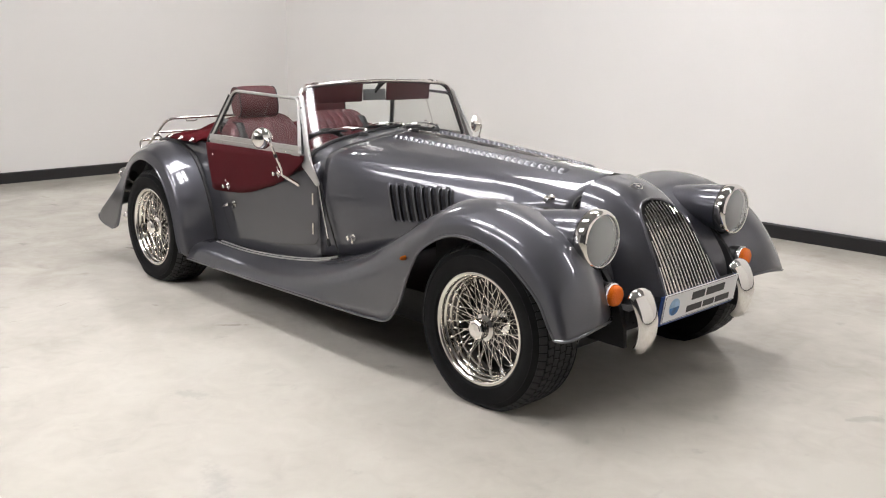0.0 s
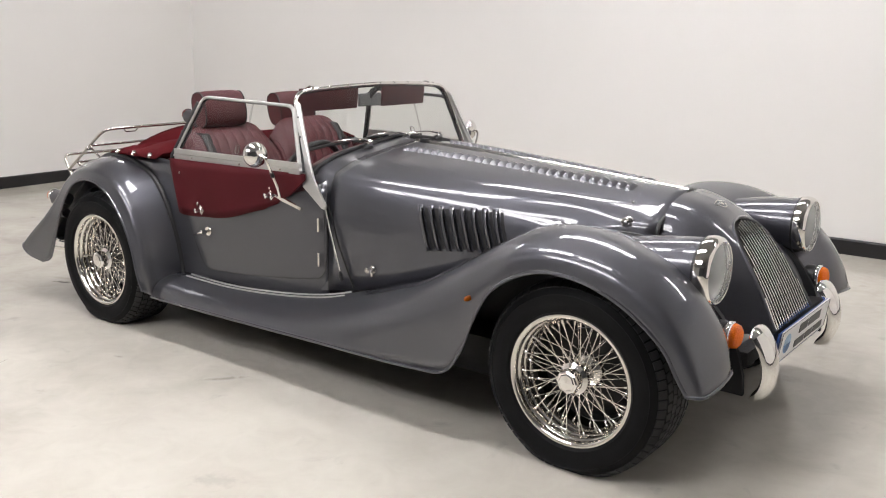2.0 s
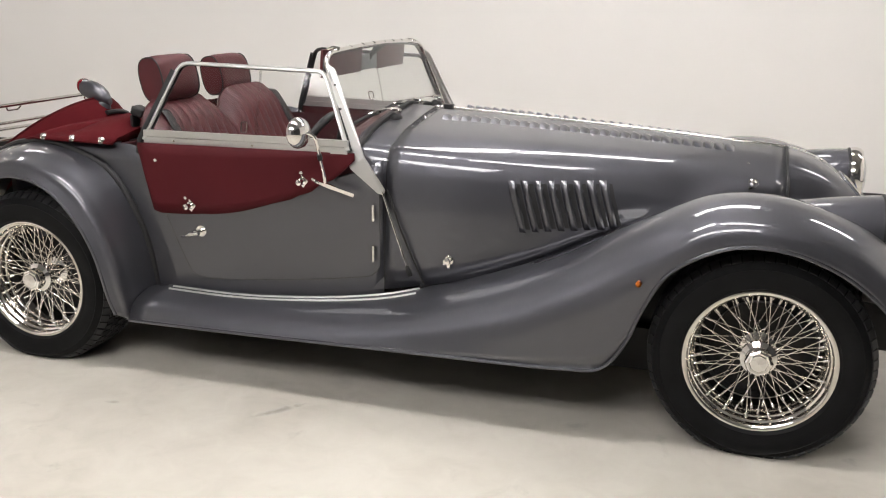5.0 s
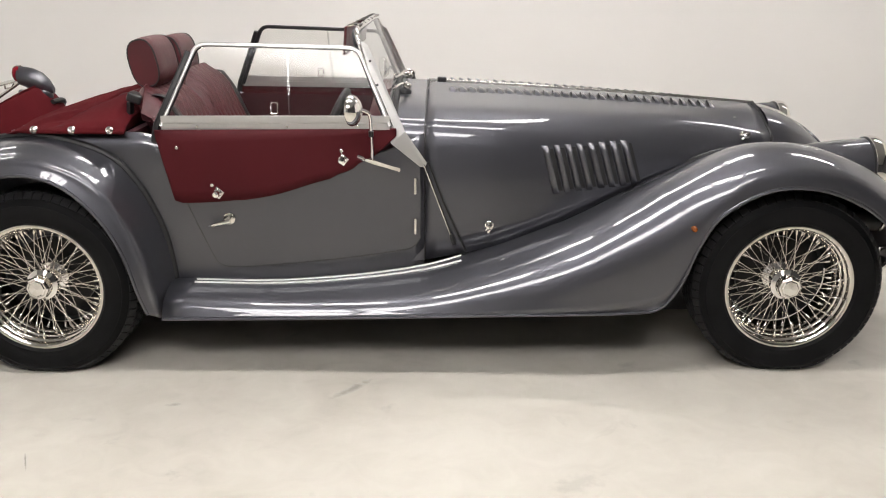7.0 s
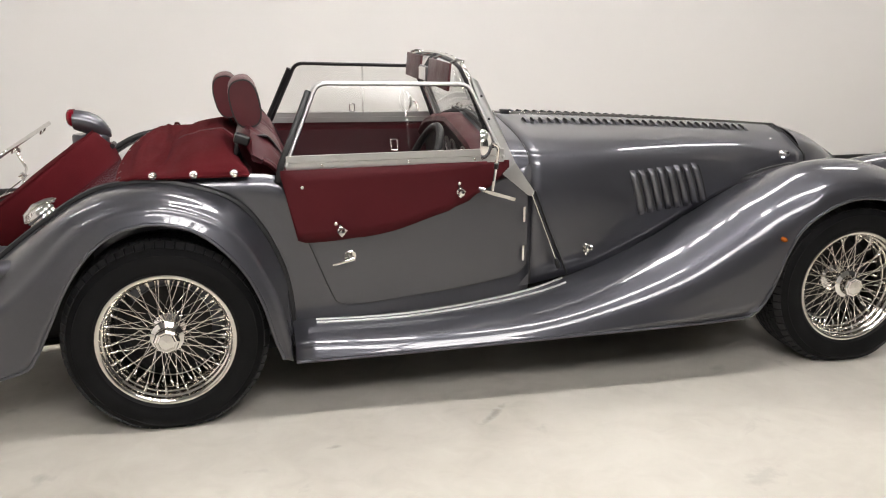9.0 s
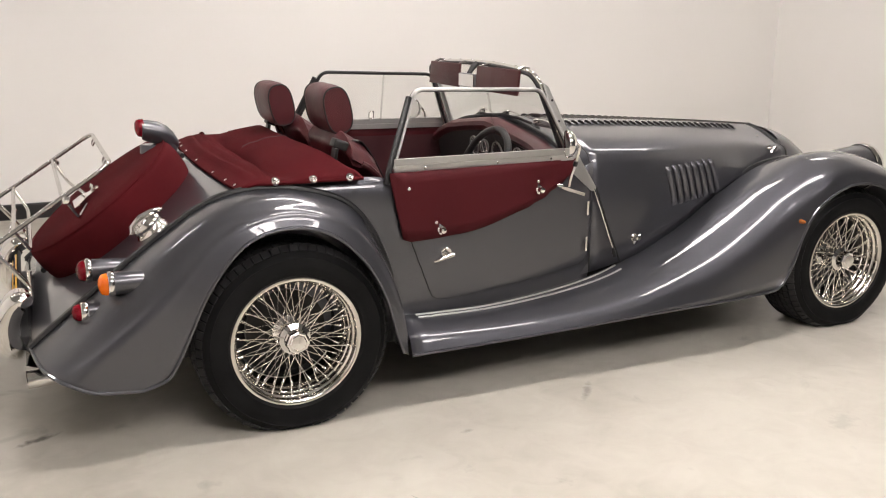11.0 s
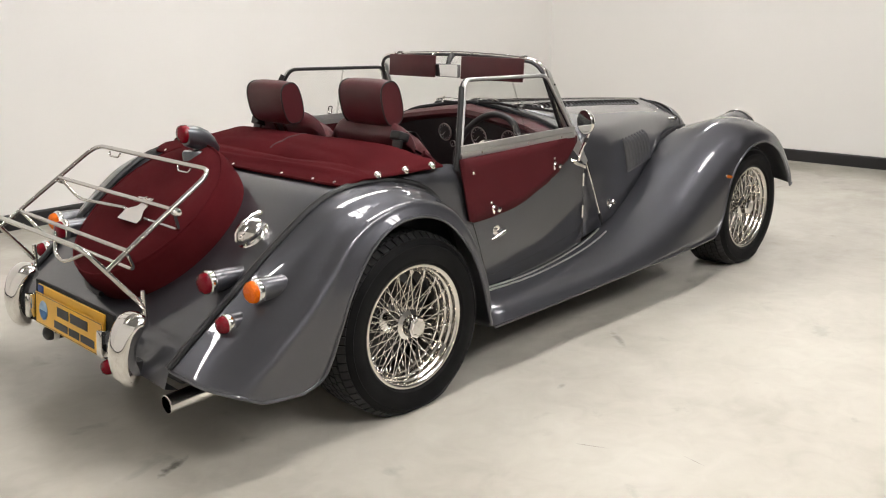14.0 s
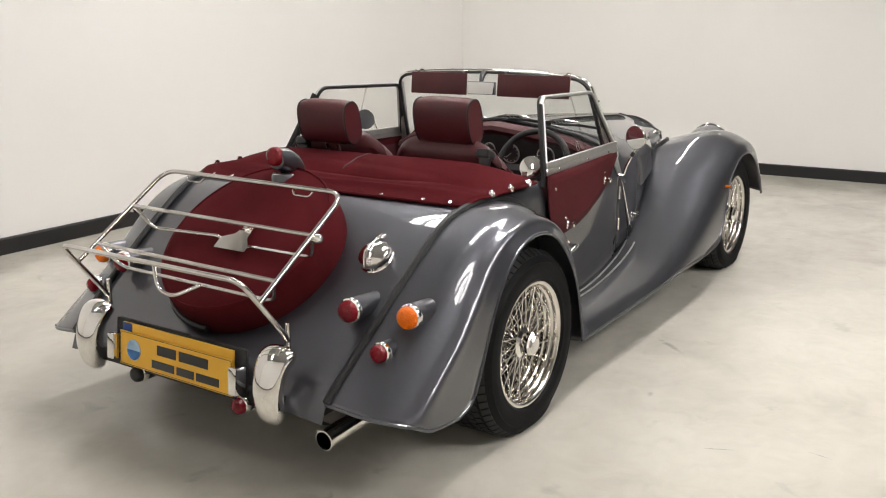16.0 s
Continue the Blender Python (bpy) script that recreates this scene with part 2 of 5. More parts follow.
        nt.links.new(wob.outputs[0], mr.inputs["Value"])
        sc = nt.nodes.new("ShaderNodeVectorMath")
        sc.operation = "SCALE"
        nt.links.new(last.outputs[0], sc.inputs[0])
        nt.links.new(mr.outputs["Result"], sc.inputs["Scale"])
        last = sc
    nt.links.new(last.outputs[0], b.inputs["Base Color"])
    b.inputs["Specular IOR Level"].default_value = 0.28
    rr = nt.nodes.new("ShaderNodeMapRange")
    rr.inputs["From Min"].default_value, rr.inputs["From Max"].default_value = 0.3, 0.7
    rr.inputs["To Min"].default_value, rr.inputs["To Max"].default_value = 0.12, 0.21
    nt.links.new(mid.outputs["Fac"], rr.inputs["Value"])
    nt.links.new(rr.outputs["Result"], b.inputs["Roughness"])
    bp = nt.nodes.new("ShaderNodeBump")
    bp.inputs["Strength"].default_value = 0.06
    bp.inputs["Distance"].default_value = 0.003
    nt.links.new(small.outputs["Fac"], bp.inputs["Height"])
    nt.links.new(bp.outputs["Normal"], b.inputs["Normal"])
    return m


FLOOR = floor_material()


# ---- mesh helpers ----
def link(name, bm, mat, parent=None, label="", smooth=True, sharp=40, m=None):
    me = bpy.data.meshes.new(name)
    bm.to_mesh(me)
    bm.free()
    me.materials.append(mat)
    if smooth:
        for p in me.polygons:
            p.use_smooth = True
        me.set_sharp_from_angle(angle=radians(sharp))
    ob = new(name, me)
    if parent is not None:
        ob.parent = parent
    if m is not None:
        ob.matrix_basis = m
    if label:
        ob["label"] = label
    return ob


def trimmed(p):
    """The body drawn in towards its tail and shortened a little behind the rear axle, about its own middle line."""
    x = p.x if p.x > -1.245 else -1.245 + (p.x + 1.245) * 0.982
    k = float(np.interp(p.x, (-2.1, -1.85, -1.25, -0.67, 0.0, 0.9, 1.7), (0.957, 0.963, 0.967, 0.976, 0.983, 0.994, 0.995)))
    c = middle(p.x)
    return Vector((x, c + p.y * (k + c / 0.75), p.z))


def middle(x):
    return float(np.interp(x, (-2.1, 0.0, 0.9, 1.7), (0.017, 0.016, 0.011, 0.006)))


def part(name, bm, mat, parent, label="", trim=True, **kw):
    if trim:
        for v in bm.verts:
            v.co = trimmed(v.co)
    return link(name, bm, mat, parent, label, **kw)


def again(ob, m, parent=None):
    """Another piece on the same mesh."""
    o = ob.copy()
    scene.collection.objects.link(o)
    o.parent = parent or ob.parent
    o.matrix_basis = m
    return o


def cr(points, n):
    """n points along a smooth curve through the given ones (centripetal enough for even spacing)."""
    p = [Vector(q) for q in points]
    p = [2 * p[0] - p[1], *p, 2 * p[-1] - p[-2]]
    seg = len(p) - 3
    out = []
    for k in range(n):
        u = k / (n - 1) * seg
        i = min(int(u), seg - 1)
        t = u - i
        a, b, c, d = p[i : i + 4]
        out.append(0.5 * ((2 * b) + (c - a) * t + (2 * a - 5 * b + 4 * c - d) * t * t + (3 * b - a - 3 * c + d) * t ** 3))
    return out


def soft(x, table):
    """Like interp, but smooth."""
    t = sorted(table)
    xs = [a for a, _ in t]
    if x <= xs[0]:
        return t[0][1]
    if x >= xs[-1]:
        return t[-1][1]
    i = max(k for k in range(len(xs) - 1) if xs[k] <= x)
    x0, y0 = t[i]
    x1, y1 = t[i + 1]
    m0 = (y1 - t[i - 1][1]) / (x1 - t[i - 1][0]) if i > 0 else (y1 - y0) / (x1 - x0)
    m1 = (t[i + 2][1] - y0) / (t[i + 2][0] - x0) if i + 2 < len(t) else (y1 - y0) / (x1 - x0)
    h = x1 - x0
    s = (x - x0) / h
    return (2 * s**3 - 3 * s**2 + 1) * y0 + (s**3 - 2 * s**2 + s) * h * m0 + (3 * s**2 - 2 * s**3) * y1 + (s**3 - s**2) * h * m1


def loft(bm, rows, closed_u=False, closed_v=False, caps=False):
    grid = [[bm.verts.new(p) for p in row] for row in rows]
    nu, nv = len(grid), len(grid[0])
    for i in range(nu if closed_u else nu - 1):
        for j in range(nv if closed_v else nv - 1):
            a, b, c, d = grid[i][j], grid[i][(j + 1) % nv], grid[(i + 1) % nu][(j + 1) % nv], grid[(i + 1) % nu][j]
            try:
                bm.faces.new((a, b, c, d))
            except ValueError:
                pass
    if caps and closed_v:
        bm.faces.new(grid[0][::-1])
        bm.faces.new(grid[-1])
    return grid


def tube(bm, pts, r, n=10, closed=False, flat=1.0):
    """A round bar along points; r may be a list."""
    p = [Vector(q) for q in pts]
    m = len(p)
    rows, last = [], None
    for i in range(m):
        if closed:
            t = (p[(i + 1) % m] - p[i - 1]).normalized()
        else:
            t = (p[min(i + 1, m - 1)] - p[max(i - 1, 0)]).normalized()
        if last is None:
            up = Vector((0, 0, 1)) if abs(t.z) < 0.9 else Vector((0, 1, 0))
            s = t.cross(up).normalized()
        else:
            s = (last - t * last.dot(t)).normalized()
        last = s
        w = s.cross(t)
        rad = r[i] if isinstance(r, (list, tuple)) else r
        rows.append([p[i] + rad * (math.cos(a) * s + math.sin(a) * w * flat) for a in (2 * math.pi * k / n for k in range(n))])
    loft(bm, rows, closed_u=closed, closed_v=True, caps=not closed)


def rounded(pts, radius, n=5, closed=False):
    """A polyline with its corners rounded."""
    p = [Vector(q) for q in pts]
    out = []
    m = len(p)
    for i in range(m):
        if not closed and i in (0, m - 1):
            out.append(p[i])
            continue
        a, b, c = p[i - 1], p[i], p[(i + 1) % m]
        ra = min(radius, (a - b).length * 0.45, (c - b).length * 0.45)
        s, e = b + (a - b).normalized() * ra, b + (c - b).normalized() * ra
        for k in range(n + 1):
            t = k / n
            out.append((1 - t) ** 2 * s + 2 * t * (1 - t) * b + t * t * e)
    return out


def lathe(bm, profile, m, n=32):
    """Profile of (radius, height) turned round the local z of m."""
    rows = []
    for r, h in profile:
        rows.append([m @ Vector((max(r, 1e-4) * math.cos(a), max(r, 1e-4) * math.sin(a), h)) for a in (2 * math.pi * k / n for k in range(n))])
    loft(bm, rows, closed_v=True)
    return bm


def axis(place, direction, up=(0, 0, 1)):
    """A pose whose z looks along direction."""
    d = Vector(direction).normalized()
    u = Vector(up)
    if abs(d.dot(u)) > 0.98:
        u = Vector((1, 0, 0))
    x = u.cross(d).normalized()
    y = d.cross(x)
    r = Matrix((x, y, d)).transposed().to_4x4()
    return Matrix.Translation(place) @ r


def box(bm, size, m, bevel=0.0, seg=2):
    r = bmesh.ops.create_cube(bm, size=1.0)
    vs = r["verts"]
    bmesh.ops.scale(bm, vec=Vector(size), verts=vs)
    if bevel:
        es = list({e for v in vs for e in v.link_edges})
        g = bmesh.ops.bevel(bm, geom=es, offset=bevel, segments=seg, affect="EDGES", profile=0.6)
        vs = list({v for f in g["faces"] for v in f.verts} | {v for v in vs if v.is_valid})
        vs = [v for v in vs if v.is_valid]
        seen, stack = set(vs), list(vs)
        while stack:
            v = stack.pop()
            for e in v.link_edges:
                o = e.other_vert(v)
                if o not in seen:
                    seen.add(o)
                    stack.append(o)
        vs = list(seen)
    bmesh.ops.transform(bm, matrix=m, verts=vs)


def disc(bm, place, direction, r, h, n=24, bevel=0.0):
    b = bevel or min(r, h) * 0.2
    lathe(bm, [(0, 0), (r, 0), (r, h - b), (r - b, h), (0, h)], axis(place, direction), n)


def slab(bm, outline, thick):
    """A plate: outline points, extruded along the vector thick."""
    a = [bm.verts.new(Vector(p)) for p in outline]
    b = [bm.verts.new(Vector(p) + Vector(thick)) for p in outline]
    bm.faces.new(a[::-1])
    bm.faces.new(b)
    for i in range(len(a)):
        j = (i + 1) % len(a)
        bm.faces.new((a[i], a[j], b[j], b[i]))


def flipped(bm):
    """The mirror twin, across the car's middle."""
    o = bm.copy()
    for v in o.verts:
        v.co.y = -v.co.y
    bmesh.ops.reverse_faces(o, faces=o.faces[:])
    return o


def both(name, bm, mat, parent, label="", **kw):
    """A part on the right side and its twin on the left."""
    o = flipped(bm)
    a = part(name, bm, mat, parent, label, **kw)
    b = part(name, o, mat, parent, label, **kw)
    return a, b


def thicken(ob, t, offset=-1.0):
    mod = ob.modifiers.new("thickness", "SOLIDIFY")
    mod.thickness, mod.offset = t, offset
    return ob


# ---- the room ----
NEAR_Y = -8.5
CORNER_A, CORNER_B = (-5.342, 2.899), (4.543, 3.177)
REAR_END, FRONT_END = (-5.022, NEAR_Y), (4.871, NEAR_Y)
FRONT_MID = (4.680, -1.7)


def wall(name, a, b, height, label, away):
    """A wall 0.2 m thick from a to b; away: the side on which its thickness lies."""
    bm = bmesh.new()
    av, bv, w = Vector((*a, 0)), Vector((*b, 0)), Vector((*away, 0)).normalized() * 0.2
    slab(bm, [av, bv, bv + Vector((0, 0, height)), av + Vector((0, 0, height))], w)
    return tagged(link(name, bm, WALL, smooth=False), label, "wall", kind="structure")


def board(name, a, b, inward):
    bm = bmesh.new()
    av, bv = Vector((*a, 0)), Vector((*b, 0))
    w = Vector((*inward, 0)).normalized()
    d = bv - av
    sec = [(0.0, 0.0), (0.018, 0.0), (0.018, 0.091), (0.013, 0.099), (0.0, 0.101)]
    rows = [[p + w * s + Vector((0, 0, z)) for s, z in sec] for p in (av, bv)]
    loft(bm, rows, closed_v=True, caps=True)
    return tagged(link(name, bm, BOARD, smooth=False), "black painted skirting board along the wall", "skirting board", kind="structure")


def level_slab(name, z, mat, label, category):
    bm = bmesh.new()
    slab(bm, [(-7.6, NEAR_Y - 0.2, z), (5.2, NEAR_Y - 0.2, z), (5.2, 3.9, z), (-7.6, 3.9, z)], (0, 0, 0.15))
    return tagged(link(name, bm, mat, smooth=False), label, category, kind="structure")


level_slab("floor", -0.15, FLOOR, "pale cream polished concrete floor with faint mottling", "floor")
wall("wall_side", CORNER_A, CORNER_B, CEILING_Z, "plain off-white painted showroom wall", (-0.028, 1))
wall("wall_rear", REAR_END, (CORNER_A[0] - 0.006, CORNER_A[1] + 0.2), CEILING_Z, "plain off-white painted showroom wall", (-1, -0.028))
wall("wall_front", (CORNER_B[0] - 0.006, CORNER_B[1] + 0.2), FRONT_MID, CEILING_Z, "plain off-white painted showroom wall", (1, 0.028))
# unseen stretch, coloured dark so that the car's flank reflects little light
wall("wall_front_dark", FRONT_MID, FRONT_END, CEILING_Z, "unseen wall added to close the room, dark for the car's reflections", (1, 0.028)).data.materials[0] = DARK_WALL
# near side, unseen: pale and dark halves chosen to shape reflections in the paint
wall("wall_near", (REAR_END[0] - 0.2, NEAR_Y), (0.2, NEAR_Y), CEILING_Z, "unseen wall added to close the room, pale for the car's reflections", (0, -1)).data.materials[0] = PALE_WALL
wall("wall_near_dark", (0.2, NEAR_Y), (FRONT_END[0] + 0.2, NEAR_Y), CEILING_Z, "unseen near wall added to close the room, dark for the car's reflections", (0, -1)).data.materials[0] = NEAR_WALL
board("baseboard_side", CORNER_A, CORNER_B, (0.028, -1))
board("baseboard_rear", REAR_END, CORNER_A, (1, 0.028))
board("baseboard_front", CORNER_B, FRONT_END, (-1, -0.028))
level_slab("ceiling", CEILING_Z, CEILING_PAINT, "plain grey ceiling with rows of strip lights", "ceiling")


def strip_light(glow_mat, long, tubes, pitch, fill=0.62):
    """A batten with bare tubes side by side, its long side along x."""
    root = new("ceiling_light")
    wide = pitch * tubes
    bm = bmesh.new()
    box(bm, (long, wide + 0.04, 0.05), pose(0, 0, -0.025), 0.008)
    part("housing", bm, LAMP_METAL, root, trim=False)
    for k in range(tubes):
        bm = bmesh.new()
        y = (k - (tubes - 1) / 2) * pitch
        box(bm, (long - 0.06, pitch * fill, 0.016), pose(0, y, -0.064), 0.005)
        part("diffuser", bm, glow_mat, root, "glowing white diffuser", trim=False)
    return tagged(root, "unseen long white strip light placed on the ceiling, switched on", "ceiling light", group="strip lights")


def panel_light(glow_mat, long, wide):
    """A flat panel with one wide diffuser."""
    root = new("ceiling_light")
    bm = bmesh.new()
    box(bm, (long, wide, 0.04), pose(0, 0, -0.02), 0.006)
    part("housing", bm, LAMP_METAL, root, trim=False)
    bm = bmesh.new()
    box(bm, (long - 0.05, wide - 0.05, 0.012), pose(0, 0, -0.047), 0.004)
    part("diffuser", bm, glow_mat, root, "glowing white diffuser", trim=False)
    return tagged(root, "broad white ceiling light panel, switched on", "ceiling light", group="panel lights")


def light_row(first, places):
    first.matrix_basis = pose(*places[0], CEILING_Z)
    for x, y in places[1:]:
        copy_thing(first, pose(x, y, CEILING_Z))


# three rows along the room, the middle one partly of short panels, then wall fill
light_row(strip_light(SOFT_GLOW, 1.15, 3, 0.15), [(x, 1.25) for x in (-0.35, 0.82)] + [(0.87, -1.3)])
light_row(panel_light(SOFT_GLOW, 0.34, 0.64), [(x, -1.15) for x in (-0.05, -0.41, -0.77, -1.13)])
light_row(strip_light(TUBE_GLOW, 1.15, 3, 0.15), [(x, y) for y in (-4.0, -4.55, -5.1) for x in (-1.52, -0.35, 0.82)])
# two unseen fittings, added only to brighten the walls
light_row(strip_light(WALL_FILL_GLOW, 1.45, 1, 0.2), [(3.3, 1.25), (-3.9, 1.25)])

# ---- the car: x ahead, y to its left ----
car = tagged(new("sports_car"), "grey vintage-style open two-seat roadster with wire wheels and burgundy trim", "car")
car.location.z = -0.020

FX, RX, HUB_Z = 1.245, -1.245, 0.318
FRONT_HUB_Y, REAR_HUB_Y = 0.720, 0.782


# --- bonnet, scuttle and nose
def bonnet_row(x, n=22):
    zt = soft(x, [(-0.14, 0.925), (0.02, 0.918), (0.33, 0.904), (0.77, 0.878), (1.08, 0.856), (1.30, 0.838)])
    w = soft(x, [(-0.14, 0.556), (-0.03, 0.549), (0.02, 0.549), (0.25, 0.528), (0.5, 0.470), (0.75, 0.405), (0.93, 0.355), (1.15, 0.290), (1.30, 0.262)])
    zl = soft(x, [(-0.14, 0.33), (0.02, 0.35), (0.16, 0.375), (0.32, 0.41), (0.52, 0.475), (0.72, 0.565), (0.93, 0.645), (1.15, 0.70), (1.30, 0.705)])
    zm = zt - 0.16 if zt - 0.16 > zl + 0.04 else zl + 0.04
    return cr([(x, 0, zt), (x, -0.40 * w, zt - 0.026), (x, -0.79 * w, zt - 0.070), (x, -0.955 * w, zm), (x, -w, zl)], n)


def surface_y(x, z):
    """The bonnet side's y at a place."""
    r = bonnet_row(x, 60)[25:]
    return float(np.interp(-z, [-p.z for p in r], [p.y for p in r]))


def surface_z(x, y):
    """The bonnet top's z at a place."""
    r = bonnet_row(x, 40)
    return float(np.interp(abs(y), [-p.y for p in r], [p.z for p in r]))


bm = bmesh.new()
xs = [0.024 + (1.296 - 0.024) * i / 30 for i in range(31)]
loft(bm, [[p + Vector((0, -0.002, 0)) for p in bonnet_row(x)] for x in xs])
for ob in both("bonnet_panel", bm, PAINT, car, "grey metallic louvred bonnet half"):
    thicken(ob, 0.004, 0)
bm = bmesh.new()
tube(bm, [(x, 0, bonnet_row(x)[0].z + 0.001) for x in xs], 0.005, 8)
# bright steel stands in for the light caught along the hinge
part("bonnet_hinge", bm, STEEL, car, "hinge along the middle of the bonnet, in bright metal for its highlight")
bm = bmesh.new()
box(bm, (0.036, 0.030, 0.013), pose(0.075, 0, bonnet_row(0.075)[0].z + 0.006, 0, 2, 0), 0.003)
part("hinge_clip", bm, BLACK, car, "black hinge clip")
bm = bmesh.new()
loft(bm, [bonnet_row(x) for x in (-0.115, -0.08, -0.04, 0.0, 0.019)])
o = flipped(bm)
part("scuttle", bm, PAINT, car)
part("scuttle", o, PAINT, car)
# black welt between bonnet and scuttle, and behind the nose
for x, r in ((0.0215, 0.0032), (1.298, 0.0078)):
    half = bonnet_row(x, 30)
    bm = bmesh.new()
    tube(bm, half[::-1] + [Vector((p.x, -p.y, p.z)) for p in half[1:]], r, 6)
    part("bonnet_welt", bm, BEAD, car)

GRILLE = [(1.476, 0.0, 0.762), (1.486, -0.072, 0.750), (1.522, -0.124, 0.712), (1.578, -0.152, 0.640), (1.642, -0.176, 0.542), (1.697, -0.193, 0.445)]
GR = cr(GRILLE, 26)
A = cr([(1.30, 0, 0.838), (1.30, -0.118, 0.826), (1.30, -0.207, 0.780), (1.30, -0.25, 0.68), (1.31, -0.275, 0.56), (1.33, -0.30, 0.40)], 26)
bm = bmesh.new()
rows = []
for k in range(11):
    t = k / 10
    row = []
    for a, g in zip(A, GR):
        c = Vector((a.x + 0.62 * (g.x - a.x), a.y + 0.22 * (g.y - a.y), a.z + 0.22 * (g.z - a.z)))
        row.append((1 - t) ** 2 * a + 2 * t * (1 - t) * c + t * t * g)
    rows.append(row)
loft(bm, rows)
o = flipped(bm)
part("nose_cowl", bm, PAINT, car)
part("nose_cowl", o, PAINT, car)
bm = bmesh.new()
rim = GR[::-1] + [Vector((p.x, -p.y, p.z)) for p in GR[1:]]
tube(bm, rim, 0.006, 8)
grille = part("grille", bm, PAINT, car, "upright oval grille of polished slats")


def grille_x(z):
    return soft(z, [(0.43, 1.708), (0.445, 1.70), (0.54, 1.65), (0.632, 1.594), (0.703, 1.542), (0.746, 1.502), (0.757, 1.482)])


bm = bmesh.new()
loft(bm, [[Vector((p.x - 0.03, s * p.y, p.z)) for s in (1, 0.5, 0, -0.5, -1)] for p in GR])
part("grille_backing", bm, PAINT_DARK, grille)
for k in range(-8, 9):
    y = k * 0.0218
    zt = 0.752
    for a, b in zip(GR, GR[1:]):
        if abs(a.y) <= abs(y) <= abs(b.y):
            u = (abs(y) - abs(a.y)) / max(1e-6, abs(b.y) - abs(a.y))
            zt = a.z + u * (b.z - a.z)
    zt -= 0.010
    lo = 0.442
    pts = [Vector((grille_x(lo + (zt - lo) * i / 14) - 0.006, y * (0.94 + 0.06 * (1 - i / 14)), lo + (zt - lo) * i / 14)) for i in range(15)]
    bm = bmesh.new()
    tube(bm, pts, 0.0038, 8)
    part("slat", bm, CHROME, grille)
bm = bmesh.new()
outline = [Vector(p) for p in ((1.404, -0.058, 0.8000), (1.414, -0.030, 0.7995), (1.428, -0.012, 0.7925), (1.430, 0.0, 0.7920), (1.428, 0.012, 0.7925), (1.414, 0.030, 0.7995), (1.404, 0.058, 0.8000), (1.398, 0.020, 0.8075), (1.395, 0.0, 0.8095), (1.398, -0.020, 0.8075))]
slab(bm, outline, (0.001, 0, 0.002))
badge = part("bonnet_badge", bm, BLACK, car, "winged nose emblem with a bright edge", smooth=False)
bm = bmesh.new()
tube(bm, [p + Vector((0.001, 0, 0.002)) for p in outline], 0.0016, 6, closed=True)
lathe(bm, [(0.009, 0), (0.009, 0.003), (0.006, 0.004), (0, 0.004)], axis((1.413, 0, 0.802), (0.4, 0, 0.9)), 16)
part("badge_edge", bm, CHROME, badge)

# side louvres: hoods that rise to the front and are open there
for side in (-1, 1):
    for k in range(8):
        x0 = 0.449 + 0.0412 * k
        rows, mouth = [], []
        for i in range(17):
            u = i / 16
            z = 0.744 + 0.001 * k - (0.170 - 0.002 * k) * u
            x = x0 + 0.046 * u
            e = min(1, 9 * min(u, 1 - u) + 0.03)
            h = 0.0185 * math.sqrt(e)
            rows.append([Vector((x + dx, side * (abs(surface_y(x + dx, z)) + 0.0035 + h * f), z)) for dx, f in ((-0.024, 0), (-0.022, 0.34), (-0.017, 0.62), (-0.010, 0.88), (-0.004, 1.0), (-0.001, 1.0))])
            lip = rows[-1][-1]
            foot = abs(surface_y(x, z)) + 0.0052
            mouth.append([lip + Vector((-0.0012, 0, 0)), Vector((x - 0.008, side * foot, z)), Vector((x + 0.0150, side * (abs(surface_y(x + 0.0150, z)) + 0.0052), z))])
        bm = bmesh.new()
        loft(bm, rows)
        lv = part("side_louvre", bm, PAINT, car)
        # black sheet for the shade in the mouth, running on over the panel
        bm = bmesh.new()
        loft(bm, mouth[1:-1])
        part("louvre_slot_shade", bm, PAINT_DARK, lv)

# top louvres: two rows of small hoods
for side in (-1, 1):
    for k in range(29):
        x = 0.116 + 0.0354 * k
        y1 = 0.190 - 0.070 * k / 28
        y0 = y1 - 0.060
        rows = []
        for i in range(11):
            u = i / 10
            y = y0 + (y1 - y0) * u
            h = 0.0125 * math.sqrt(max(0.0, 1 - abs(2 * u - 1) ** 3)) + 0.001
            rows.append([Vector((x + dx, side * y, surface_z(x + dx, y) + 0.0015 + h * f)) for dx, f in ((0.019, 0), (0.013, 0.42), (0.006, 0.76), (-0.001, 0.95), (-0.008, 1.0))])
        bm = bmesh.new()
        loft(bm, rows)
        lv = part("top_louvre", bm, PAINT, car)
        # black strip put in for the shade under the hood's open rear edge
        bm = bmesh.new()
        loft(bm, [[r[-1] + Vector((0.001, 0, -0.0005)), Vector((r[-1].x + 0.002, r[-1].y, r[0].z + 0.004)), Vector((r[-1].x - 0.0065, r[-1].y, r[0].z + 0.0045))] for r in rows[1:-1]])
        part("louvre_slot_shade", bm, PAINT_DARK, lv)


# --- wings
def wing(stations, n=18):
    """Rows across the wing from inner edge over the crown to the outer lip, refined along its length."""
    cols = [cr([s[c] for s in stations], (len(stations) - 1) * 5 + 1) for c in range(len(stations[0]))]
    return [cr([c[i] for c in cols], n) for i in range(len(cols[0]))]


